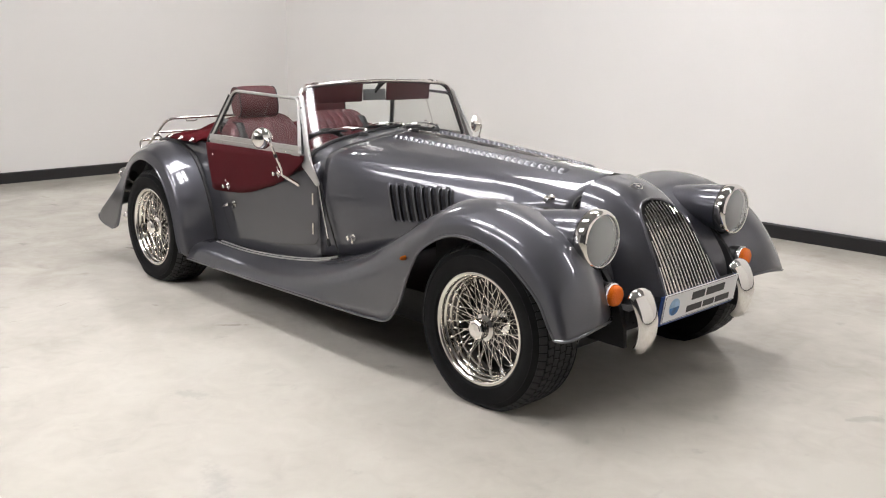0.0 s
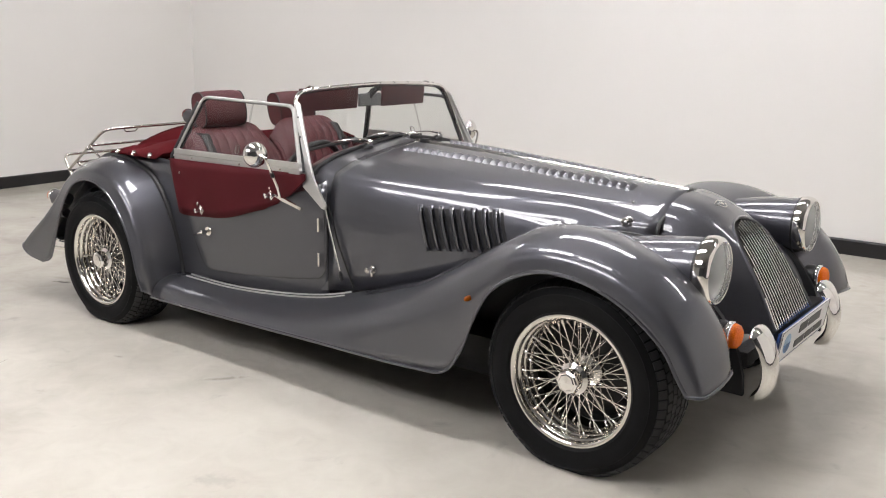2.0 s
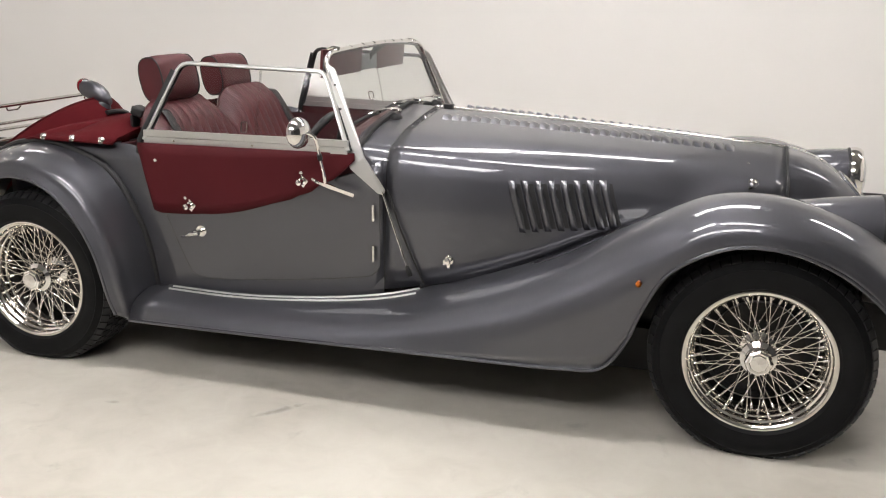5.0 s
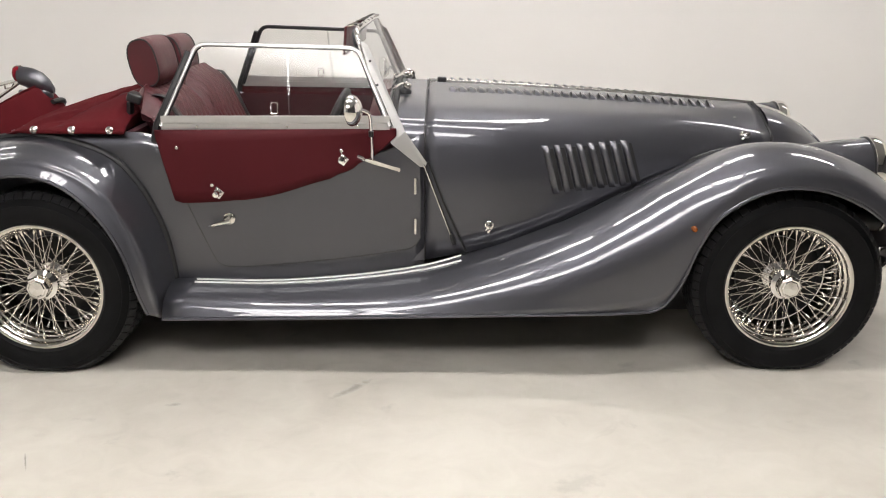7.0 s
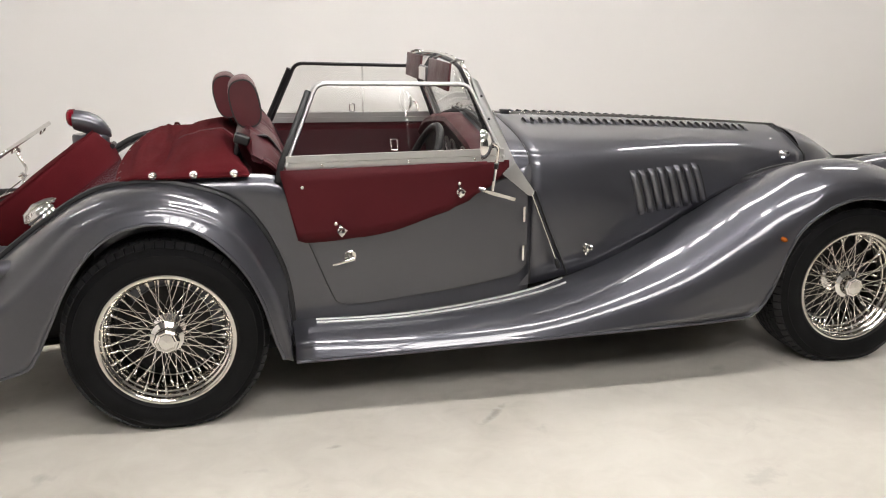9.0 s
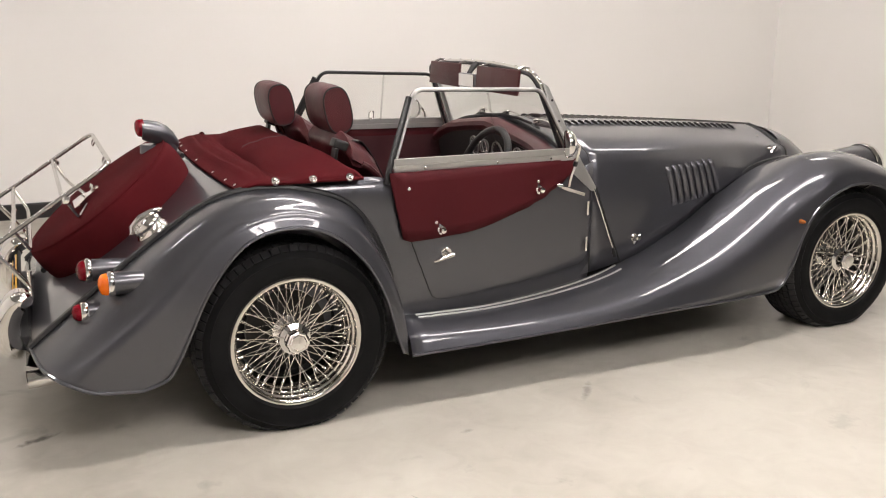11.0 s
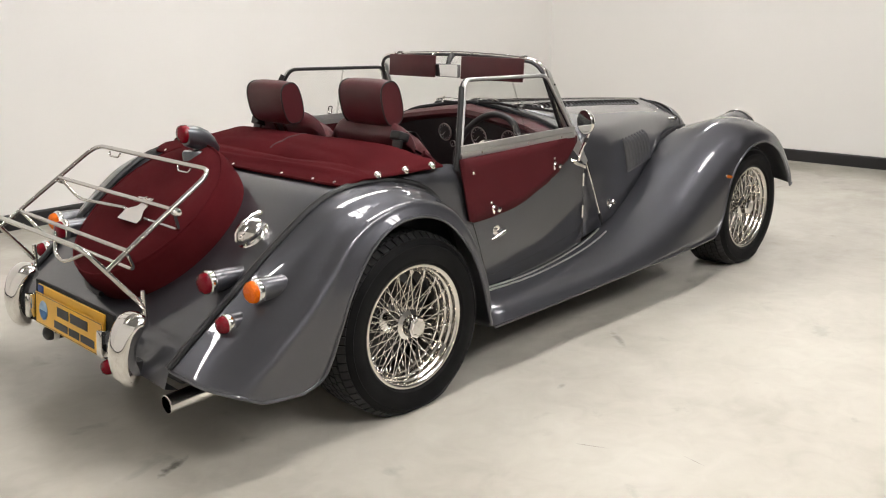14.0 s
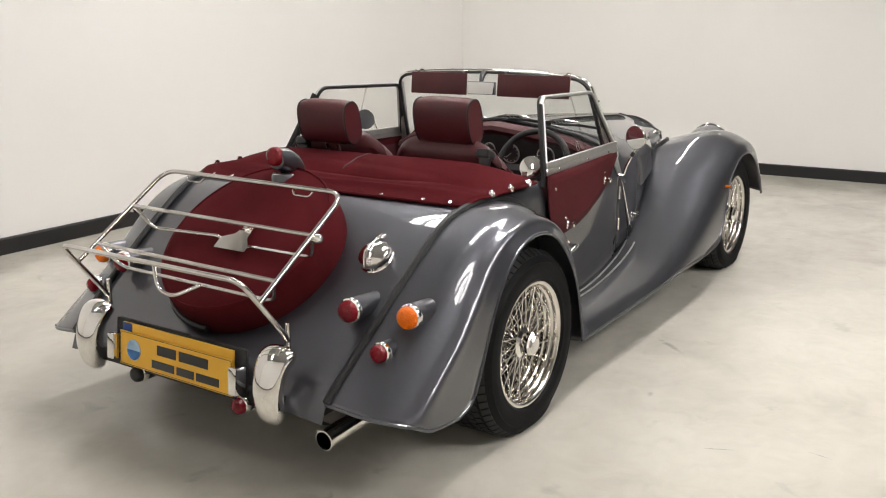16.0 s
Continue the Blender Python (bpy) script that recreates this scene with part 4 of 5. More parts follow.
tube(bm, [ax @ Vector((0.324 * math.cos(a), 0.324 * math.sin(a), -0.03)) for a in (math.pi * (0.5 + k / 40 - 0.5) for k in range(-1, 42))], 0.010, 8)
part("spare_well_welt", bm, BEAD, car)

# centre stop lamp in a hooded housing on a foot
bm = bmesh.new()
loft(bm, [[Vector((x, w * math.cos(a), z + h * math.sin(a))) for a in (2 * math.pi * k / 24 for k in range(24))] for x, z, h, w in
          ((-1.596, 0.922, 0.034, 0.034), (-1.594, 0.922, 0.037, 0.037), (-1.565, 0.915, 0.041, 0.038), (-1.535, 0.906, 0.044, 0.037), (-1.505, 0.895, 0.040, 0.034), (-1.482, 0.882, 0.030, 0.027), (-1.464, 0.868, 0.014, 0.014))], closed_v=True, caps=True)
lathe(bm, [(0.0, -0.03), (0.052, -0.03), (0.052, -0.004), (0.048, 0.002), (0.0, 0.003)], pose(-1.538, 0, 0.866) @ Matrix.Diagonal((1.30, 0.85, 1, 1)), 28)
stop = part("stop_lamp", bm, PAINT, car, "round red stop lamp in a hooded grey housing")
bm = bmesh.new()
lathe(bm, [(0.032, -0.01), (0.033, 0.004), (0.030, 0.014), (0.02, 0.021), (0, 0.024)], axis((-1.596, 0, 0.929), (-1, 0, -0.08)), 24)
part("lens", bm, RED, stop)

# fuel cap
ax = axis((-1.635, -0.458, 0.645), TAILN)
bm = bmesh.new()
lathe(bm, [(0.057, -0.02), (0.057, 0.004), (0.052, 0.009), (0.050, 0.020), (0.053, 0.024), (0.053, 0.031), (0.049, 0.037), (0.038, 0.046), (0.022, 0.052), (0.0, 0.054)], ax, 40)
tube(bm, [ax @ Vector((0, -0.055, 0.030)), ax @ Vector((0, -0.040, 0.050)), ax @ Vector((0, 0.0, 0.059)), ax @ Vector((0, 0.040, 0.050)), ax @ Vector((0, 0.066, 0.036))], 0.009, 8, flat=0.5)
box(bm, (0.022, 0.018, 0.008), ax @ pose(0.0, 0.066, 0.036), 0.003)
part("fuel_cap", bm, CHROME, car, "chrome snap-action fuel filler cap")


# --- bumpers
def overrider(path, y0, width, label, hollow=0.35):
    """A bowed blade: outline in x and z, with rounded section across."""
    c = cr(path, 26)
    bm = bmesh.new()
    rows = []
    for i, p in enumerate(c):
        u = i / 25
        end = math.sqrt(max(0.0, 1 - max(0, 1 - u / 0.20) ** 2)) * math.sqrt(max(0.0, 1 - max(0, (u - 0.86) / 0.14) ** 2))
        w = width / 2 * max(0.04, end) * (1 - 0.35 * max(0, (u - 0.40) / 0.60))
        t = (c[min(i + 1, 25)] - c[max(i - 1, 0)]).normalized()
        nrm = Vector((-t.z, 0, t.x)) * (1 if path[0][0] > 0 else -1)
        deep = 0.030 * max(0.04, end)
        rows.append([p + nrm * (deep * math.cos(a) * (1.0 if math.cos(a) > 0 else hollow) - 0.024) + Vector((0, w * math.sin(a), 0)) for a in (2 * math.pi * k / 24 for k in range(24))])
    loft(bm, rows, closed_v=True, caps=True)
    ob = part("overrider", bm, CHROME, car, label)
    ob.location.y = y0 - 0.014
    return ob


for s in (-1, 1):
    overrider([(1.668, 0, 0.494), (1.694, 0, 0.503), (1.722, 0, 0.487), (1.748, 0, 0.440), (1.762, 0, 0.375), (1.750, 0, 0.305), (1.705, 0, 0.245)], s * 0.348, 0.126, "chrome front overrider")
    overrider([(-2.005, 0, 0.440), (-2.030, 0, 0.468), (-2.062, 0, 0.477), (-2.094, 0, 0.460), (-2.120, 0, 0.420), (-2.135, 0, 0.36), (-2.125, 0, 0.29), (-2.085, 0, 0.235)], s * 0.402, 0.118, "chrome rear overrider", 1.6)
bm = bmesh.new()
box(bm, (0.05, 0.80, 0.05), pose(1.66, 0, 0.40), 0.008)
box(bm, (0.20, 0.05, 0.05), pose(1.58, -0.33, 0.39), 0.008)
box(bm, (0.20, 0.05, 0.05), pose(1.58, 0.33, 0.39), 0.008)
part("front_bumper_bracket", bm, PAINT_DARK, car)
bm = bmesh.new()
box(bm, (0.05, 0.86, 0.05), pose(-2.04, 0, 0.30), 0.008)
part("rear_bumper_bracket", bm, PAINT_DARK, car)
bm = bmesh.new()
loft(bm, [cr([(1.45, y, 0.62), (1.50, y, 0.50), (1.55, y, 0.38), (1.53, y, 0.30)], 8) for y in np.linspace(-0.56, 0.56, 9)])
part("front_valance", bm, PAINT, car)


# --- number plates carrying dealer boards
def bars(parent, m, mat, spec):
    """Unreadable lines of lettering as plain bars: (left, low, width, height)."""
    for a, b, w, h in spec:
        bm = bmesh.new()
        box(bm, (w, h, 0.0016), m @ pose(a + w / 2, b + h / 2, 0.0))
        part("lettering_bar", bm, mat, parent, smooth=False)


def plate(m, base, label, name):
    """m: x to the plate's reading right, y up, z towards the viewer."""
    bm = bmesh.new()
    box(bm, (0.52, 0.111, 0.004), m, 0.0015)
    ob = part(name, bm, base, car, label, smooth=False)
    bm = bmesh.new()
    tube(bm, [m @ Vector(p) for p in rounded([(-0.256, -0.0515, 0.0025), (0.256, -0.0515, 0.0025), (0.256, 0.0515, 0.0025), (-0.256, 0.0515, 0.0025)], 0.006, 3, True)], 0.0009, 5, closed=True)
    part("border", bm, INK, ob)
    z = pose(0, 0, 0.003)
    bm = bmesh.new()
    lathe(bm, [(0, 0), (0.034, 0), (0.034, 0.0012), (0, 0.0012)], m @ pose(-0.19, 0, 0.0022), 28)
    part("emblem", bm, PALE_BLUE, ob, "pale blue round emblem", smooth=False)
    bm = bmesh.new()
    slab(bm, [m @ Vector((-0.19 + 0.031 * math.cos(a), 0.031 * math.sin(a) - 0.001, 0.0036)) for a in (math.pi + math.pi * k / 12 for k in range(13))], (m.to_3x3() @ Vector((0, 0, 0.0008))))
    part("emblem_sea", bm, BLUE, ob, "blue lower half", smooth=False)
    bars(ob, m @ z, INK, [(-0.075, 0.006, 0.088, 0.031), (0.027, 0.006, 0.130, 0.031), (-0.10, -0.039, 0.105, 0.025), (0.017, -0.039, 0.078, 0.025), (0.106, -0.039, 0.100, 0.025)])
    return ob


mf = Matrix.Translation((1.735, 0, 0.412)) @ pose(0, 0, 0, 98, 0, 90)
plate(mf, WHITE_PLATE, "white dealer plate with blue emblem and dark lettering", "front_plate")
bm = bmesh.new()
box(bm, (0.53, 0.118, 0.006), mf @ pose(-0.008, -0.008, -0.007), 0.0015)
part("plate_backing", bm, NAVY, car, "blue-edged plate behind the dealer plate")
mr = Matrix.Translation((-2.086, 0, 0.356)) @ pose(0, 0, 0, 84, 0, -90)
plate(mr, YELLOW_PLATE, "yellow dealer plate with blue emblem and dark lettering", "rear_plate")
bm = bmesh.new()
box(bm, (0.51, 0.111, 0.006), mr @ pose(0.0, 0.026, -0.010), 0.0015)
backing = part("plate_backing", bm, YELLOW_PLATE, car, "yellow plate behind the dealer plate")
bm = bmesh.new()
box(bm, (0.045, 0.108, 0.003), mr @ pose(-0.232, 0.026, -0.0062), 0.001)
part("country_strip", bm, NAVY, backing, "blue strip at the plate's end")
bm = bmesh.new()
box(bm, (0.60, 0.15, 0.012), mr @ pose(0, 0.014, -0.022), 0.01)
part("plate_panel", bm, PAINT_DARK, car)
for s in (-1, 1):
    bm = bmesh.new()
    box(bm, (0.034, 0.085, 0.05), mr @ pose(s * 0.282, 0.0, 0.0), 0.007)
    part("plate_lamp", bm, CHROME, car, "chrome number plate lamp")

# --- exhaust and small rear lamps
for s in (-1,):
    bm = bmesh.new()
    ax = axis((-2.054, s * 0.585, 0.232), (-1, 0, -0.06))
    lathe(bm, [(0.028, -0.45), (0.029, 0.0), (0.031, 0.002), (0.027, 0.003), (0.026, -0.04), (0.025, -0.40)], ax, 24)
    pipe = part("exhaust_pipe", bm, CHROME, car, "polished exhaust tailpipe")
    bm = bmesh.new()
    disc(bm, ax @ Vector((0, 0, -0.12)), (-1, 0, 0), 0.025, 0.003)
    part("pipe_inside", bm, PAINT_DARK, pipe)
lamp_unit("fog_lamp", (-2.085, -0.285, 0.277), 0.026, RED, 0.06, (-1, 0, 0), BLACK, "small round red fog lamp")
lamp_unit("reversing_lamp", (-2.07, 0.20, 0.268), 0.028, BLACK, 0.10, (-1, 0, 0), BLACK, "small round lamp with a dark housing")

# --- luggage rack
def rack_bar(pts, r, bend=0.0, parent=None, name="rack_bar"):
    bm = bmesh.new()
    tube(bm, rounded(pts, bend, 6) if bend else pts, r, 10)
    return part(name, bm, STEEL, parent, trim=False)


rack = rack_bar([(-2.108, -0.402, 0.622), (-1.738, -0.402, 0.868), (-1.738, 0.392, 0.872), (-2.108, 0.392, 0.630)], 0.0076, 0.06, car, "luggage_rack")
rack["label"] = "polished tubular luggage rack over the spare wheel"
rack_bar([(-1.890, -0.402, 0.770), (-1.890, 0.392, 0.773)], 0.0066, 0, rack)
rack_bar([(-2.038, -0.402, 0.668), (-2.038, 0.392, 0.673)], 0.0066, 0, rack)
# the hoop that carries the lower end, and its two feet
rack_bar([(-2.006, -0.405, 0.486), (-2.030, -0.405, 0.520), (-2.168, -0.395, 0.698), (-2.160, 0.400, 0.692), (-2.034, 0.396, 0.525), (-2.012, 0.394, 0.492)], 0.0080, 0.045, rack)
for y, z in ((-0.405, 0.505), (0.394, 0.510)):
    rack_bar([(-2.006, y, z - 0.06), (-2.006, y, z + 0.035)], 0.0072, 0, rack, "rack_foot")
# the straps that hold the spare: two halves meeting at the clamp, a lower strap and a hook
rack_bar([(-1.888, 0.380, 0.770), (-1.842, 0.352, 0.692), (-1.800, 0.080, 0.690), (-1.788, 0.062, 0.664)], 0.0058, 0.03, rack)
rack_bar([(-1.788, -0.030, 0.664), (-1.800, -0.050, 0.672), (-1.842, -0.356, 0.688), (-1.880, -0.398, 0.760)], 0.0058, 0.03, rack)
rack_bar([(-2.036, 0.372, 0.668), (-1.994, 0.335, 0.594), (-1.994, -0.348, 0.589), (-2.036, -0.388, 0.664)], 0.0058, 0.04, rack)
rack_bar([(-2.036, 0.118, 0.640), (-2.056, 0.085, 0.574), (-2.062, 0.012, 0.560), (-2.010, -0.058, 0.596)], 0.0062, 0.05, rack)
for y in (-0.24, 0.24):
    rack_bar([(-1.742, y - 0.04, 0.860), (-1.748, y - 0.03, 0.846), (-1.748, y + 0.03, 0.846), (-1.742, y + 0.04, 0.860)], 0.0032, 0.008, rack, "strap_loop")
bm = bmesh.new()
c = Vector((-1.813, -0.008, 0.683))
m = axis(c, TAILN, (0, 1, 0))
slab(bm, [m @ Vector(p) for p in ((-0.034, -0.066, 0), (-0.034, 0.070, 0), (0.010, 0.070, 0), (0.030, 0.024, 0), (0.074, -0.004, 0), (0.074, -0.034, 0), (0.020, -0.040, 0), (-0.012, -0.066, 0))], m.to_3x3() @ Vector((0, 0, 0.004)))
lathe(bm, [(0.014, 0.0), (0.014, 0.008), (0.009, 0.010), (0.009, 0.020), (0, 0.022)], m @ pose(0.058, -0.020, 0.002), 14)
box(bm, (0.007, 0.095, 0.007), m @ pose(0.058, -0.020, 0.018), 0.003)
part("rack_clamp", bm, CHROME, rack, "chrome centre clamp with a bar nut", trim=False)
for s, y in ((-1, -0.412), (1, 0.402)):
    bm = bmesh.new()
    c = Vector((-1.878, y, 0.760))
    lathe(bm, [(0.013, -0.014), (0.013, 0.012), (0.008, 0.018), (0, 0.019)], axis(c, (0, s, 0)), 12)
    part("rack_knob", bm, CHROME, rack, trim=False)

# --- windscreen
SCREEN_LOW, SCREEN_TOP = Vector((-0.055, 0, 0.845)), Vector((-0.192, 0, 1.150))


def on_screen(y, v):
    """A place on the screen: v from 0 at its foot to 1 at its top."""
    p = SCREEN_LOW.lerp(SCREEN_TOP, v)
    return Vector((p.x - 0.10 * (y / 0.5) ** 2 * 0.25, y, p.z - 0.020 * (y / 0.5) ** 2 * v - 0.05 * (abs(y) / 0.52) ** 2 * (1 - v)))


bm = bmesh.new()
top_half = [on_screen(-0.535, 0.0), on_screen(-0.520, 0.4), on_screen(-0.503, 0.82), on_screen(-0.492, 0.92), on_screen(-0.465, 0.98), on_screen(-0.42, 1.0), on_screen(-0.25, 1.005), on_screen(0, 1.01)]
line = cr(top_half, 40)
frame_line = line + [Vector((p.x, -p.y, p.z)) for p in line[-2::-1]]
tube(bm, frame_line, 0.0085, 10)
screen = part("windscreen", bm, CHROME, car, "chrome-framed flat windscreen")
bm = bmesh.new()
half = [p for p in bonnet_row(-0.088, 60) if p.z > 0.80]
tube(bm, [Vector((p.x, p.y, p.z + 0.004)) for p in half[::-1]] + [Vector((p.x, -p.y, p.z + 0.004)) for p in half[1:]], 0.012, 8, flat=0.8)
part("screen_seal", bm, BEAD, screen)
bm = bmesh.new()
loft(bm, [[on_screen(y * (1 - 0.065 * v), v) for v in (0, 0.25, 0.5, 0.75, 0.99)] for y in np.linspace(-0.528, 0.528, 17)])
pane = part("pane", bm, GLASS, screen, "clear screen glass")
pane.visible_shadow = False
bm = bmesh.new()
tube(bm, [p + Vector((-0.010, -0.006 * (1 if p.y > 0 else -1) * min(1, abs(p.y) / 0.4), -0.007)) for p in frame_line], 0.007, 8)
part("frame_seal", bm, BLACK, screen, "black rubber glazing strip")
# side stanchions
bm = bmesh.new()
st = [(0.022, -0.562, 0.682), (0.004, -0.564, 0.686), (-0.092, -0.572, 0.765), (-0.190, -0.512, 1.075), (-0.196, -0.508, 1.10), (-0.172, -0.505, 1.085), (-0.046, -0.562, 0.805), (0.028, -0.562, 0.698)]
slab(bm, st, (0, 0.007, 0))
for ob in both("screen_stanchion", bm, ALU, screen, "cast aluminium screen pillar", smooth=False):
    s = 1 if ob.data.vertices[0].co.y > 0 else -1
    for k in range(4):
        b2 = bmesh.new()
        q = Vector(st[2]).lerp(Vector(st[3]), 0.12 + 0.25 * k) + Vector((0.014, 0, 0))
        disc(b2, (q.x, s * (abs(q.y) + 0.0015), q.z), (0, s, 0), 0.0045, 0.003, 10)
        part("stanchion_screw", b2, BLACK, car)
for k in range(9):
    y = -0.40 + 0.1 * k
    bm = bmesh.new()
    p = on_screen(y, 1.008)
    disc(bm, (p.x + 0.001, p.y, p.z + 0.002), (0.3, 0, 1), 0.0075, 0.006, 12)
    part("hood_stud", bm, CHROME, screen)
# visors and mirror
for a, b in ((-0.430, -0.077), (0.085, 0.390)):
    bm = bmesh.new()
    rows = []
    y0, y1 = sorted((a, b))
    m = Matrix.Translation((-0.256, (y0 + y1) / 2, 1.093)) @ pose(0, 0, 0, 90, 0, 90) @ pose(0, 0, 0, 5, 0, 0)
    box(bm, (y1 - y0, 0.098, 0.010), m, 0.004)
    v = part("sun_visor", bm, LEATHER, screen, "burgundy leather sun visor")
    for y in (y0 + 0.03, y1 - 0.03):
        bm = bmesh.new()
        tube(bm, [(-0.196, y, 1.146), (-0.222, y, 1.150), (-0.246, y, 1.142)], 0.005, 8)
        part("visor_clip", bm, CHROME, screen)
bm = bmesh.new()
m = Matrix.Translation((-0.258, 0.005, 1.078)) @ pose(0, 0, 0, 90, 0, 90)
box(bm, (0.145, 0.058, 0.014), m, 0.006, 3)
part("interior_mirror", bm, MIRROR_BACK, screen, "grey-backed interior mirror")
bm = bmesh.new()
box(bm, (0.137, 0.051, 0.002), m @ pose(0, 0, -0.0085))
part("mirror_glass", bm, MIRROR, screen)
bm = bmesh.new()
tube(bm, [(-0.205, 0.022, 1.146), (-0.228, 0.020, 1.130), (-0.252, 0.012, 1.100), (-0.256, 0.008, 1.086)], [0.013, 0.013, 0.009, 0.008], 10)
part("mirror_stem", bm, BLACK, screen)
# wipers
for px, py, pz in ((-0.058, -0.222, 0.897), (-0.062, 0.031, 0.908), (-0.060, 0.261, 0.897)):
    base = Vector((px, py, pz))
    bm = bmesh.new()
    lathe(bm, [(0.0125, 0.010), (0.0145, 0.024), (0.011, 0.032), (0, 0.035)], axis(base, (0.35, 0, 0.94)), 16)
    # the knuckle, then the straight flat arm
    tube(bm, [base + Vector((0.004, 0.016, 0.024)), base + Vector((0.002, -0.004, 0.030)), base + Vector((-0.006, -0.044, 0.036))], [0.006, 0.0105, 0.0085], 10, flat=0.7)
    tube(bm, [base + Vector((-0.006, -0.040, 0.036)), base + Vector((-0.016, -0.100, 0.040)), base + Vector((-0.028, -0.168, 0.036)), base + Vector((-0.034, -0.186, 0.030))], [0.0065, 0.006, 0.005, 0.004], 8, flat=0.5)
    w = part("wiper", bm, CHROME, car, "chrome windscreen wiper")
    bm = bmesh.new()
    tube(bm, [base + Vector((-0.040, -0.075, 0.022)), base + Vector((-0.040, -0.190, 0.022)), base + Vector((-0.040, -0.300, 0.012))], 0.0042, 6, flat=1.5)
    part("wiper_blade", bm, BLACK, w)
    bm = bmesh.new()
    lathe(bm, [(0.026, -0.03), (0.025, 0.000), (0.020, 0.010), (0.013, 0.016), (0, 0.018)], axis(base, (0.35, 0, 0.94)), 18)
    part("wiper_base", bm, BLACK, w)


# --- side screens
def side_screen(s):
    q = {k: Vector((x, s * y, z)) for k, (x, y, z) in {"rb": (-0.850, 0.634, 0.828), "rt": (-0.735, 0.548, 1.090), "ft": (-0.205, 0.508, 1.076), "fb": (-0.096, 0.580, 0.826)}.items()}
    bm = bmesh.new()
    loop = rounded([q["rb"], q["rt"], q["ft"], q["fb"]], 0.035, 5)
    tube(bm, loop, 0.0095, 8, flat=0.7)
    sc = part("side_screen", bm, ALU, car, "aluminium-framed side screen with clear panes and burgundy skirt")
    bm = bmesh.new()
    back = Vector((-0.013, 0, 0.0))
    tube(bm, [q["rb"] + back + Vector((-0.01, 0, -0.05)), q["rb"] + back, q["rb"].lerp(q["rt"], 0.5) + back, q["rb"].lerp(q["rt"], 0.9) + back], 0.012, 8, flat=0.8)
    part("rear_seal", bm, BLACK, sc, "black rubber rear seal")
    bm = bmesh.new()
    a, b = q["rb"], q["fb"]
    for off, h in ((0.0, 0.012), (0.024, 0.012)):
        m0, m1 = a + Vector((0.004, s * 0.004, off - 0.012)), b + Vector((0, s * 0.004, off - 0.012))
        slab(bm, [m0, m1, m1 + Vector((0, 0, 2 * h - 0.002)), m0 + Vector((0, 0, 2 * h - 0.002))], (0, -s * 0.014, 0))
    part("bottom_channel", bm, ALU, sc, smooth=False)
    for k in (0.16, 0.55, 0.86):
        bm = bmesh.new()
        p = a.lerp(b, k)
        disc(bm, (p.x, p.y + s * 0.004, p.z), (0, s, 0), 0.0045, 0.003, 10)
        part("channel_screw", bm, CHROME, sc)
    bm = bmesh.new()
    loft(bm, [[q["rb"].lerp(q["fb"], u).lerp(q["rt"].lerp(q["ft"], u), v) for v in (0.02, 0.5, 0.99)] for u in np.linspace(0.01, 0.99, 9)])
    p = part("perspex_pane", bm, PERSPEX, sc, "clear pane")
    p.visible_shadow = False
    bm = bmesh.new()
    tube(bm, [p + Vector((0.002, -s * 0.010, -0.002)) for p in loop], 0.0105, 8, flat=0.75)
    part("inner_seal", bm, BLACK, sc, "black rubber inner seal")
    # overlap edge and finger grip of the sliding pane
    bm = bmesh.new()
    u = 0.56
    e0, e1 = q["rb"].lerp(q["fb"], u), q["rt"].lerp(q["ft"], u)
    slab(bm, [e0 + Vector((-0.004, -s * 0.004, 0.02)), e0 + Vector((0.004, -s * 0.004, 0.02)), e1 + Vector((0.004, -s * 0.004, 0)), e1 + Vector((-0.004, -s * 0.004, 0))], (0, -s * 0.004, 0))
    part("pane_edge", bm, PERSPEX, sc, smooth=False)
    bm = bmesh.new()
    g = e0.lerp(e1, 0.22) + Vector((-0.05, -s * 0.006, 0))
    up = (e1 - e0).normalized()
    tube(bm, rounded([g + up * 0.018 + Vector((0.011, 0, 0)), g + up * 0.018 - Vector((0.011, 0, 0)), g - up * 0.018 - Vector((0.011, 0, 0)), g - up * 0.018 + Vector((0.011, 0, 0))], 0.004, 2, True), 0.0022, 6, closed=True)
    part("finger_grip", bm, STEEL, sc)
    # skirt below
    edge = cr([(-0.868, 0, 0.80), (-0.845, 0, 0.70), (-0.824, 0, 0.600), (-0.812, 0, 0.577), (-0.785, 0, 0.572), (-0.653, 0, 0.577), (-0.50, 0, 0.595), (-0.36, 0, 0.634), (-0.262, 0, 0.672), (-0.16, 0, 0.728), (-0.082, 0, 0.785), (-0.072, 0, 0.81)], 60)
    bm = bmesh.new()

    def skirt_y(x, z):
        base = abs(side_y(x, min(z, 0.7))) + 0.012
        return s * (base + (0.004 if z < 0.75 else 0.004 - 0.02 * (z - 0.75)))

    rows = []
    for i in range(33):
        x = -0.866 + (0.866 - 0.074) * i / 32
        lows = [e.z for e, f in zip(edge, edge[1:]) if min(e.x, f.x) <= x <= max(e.x, f.x)]
        lo = min(lows) if lows else 0.80
        rows.append([Vector((x, skirt_y(x, lo + (0.818 - lo) * k / 6), lo + (0.818 - lo) * k / 6)) for k in range(7)])
    loft(bm, rows)
    sk = part("skirt", bm, VINYL, sc, "burgundy vinyl skirt")
    thicken(sk, 0.006, 0)
    for x, z, r in ((-0.797, 0.760, 0.006), (-0.69, 0.632, 0.006), (-0.258, 0.745, 0.006)):
        bm = bmesh.new()
        disc(bm, (x, skirt_y(x, z) + s * 0.003, z), (0, s, 0), r, 0.004, 14)
        part("skirt_rivet", bm, CHROME, sc)
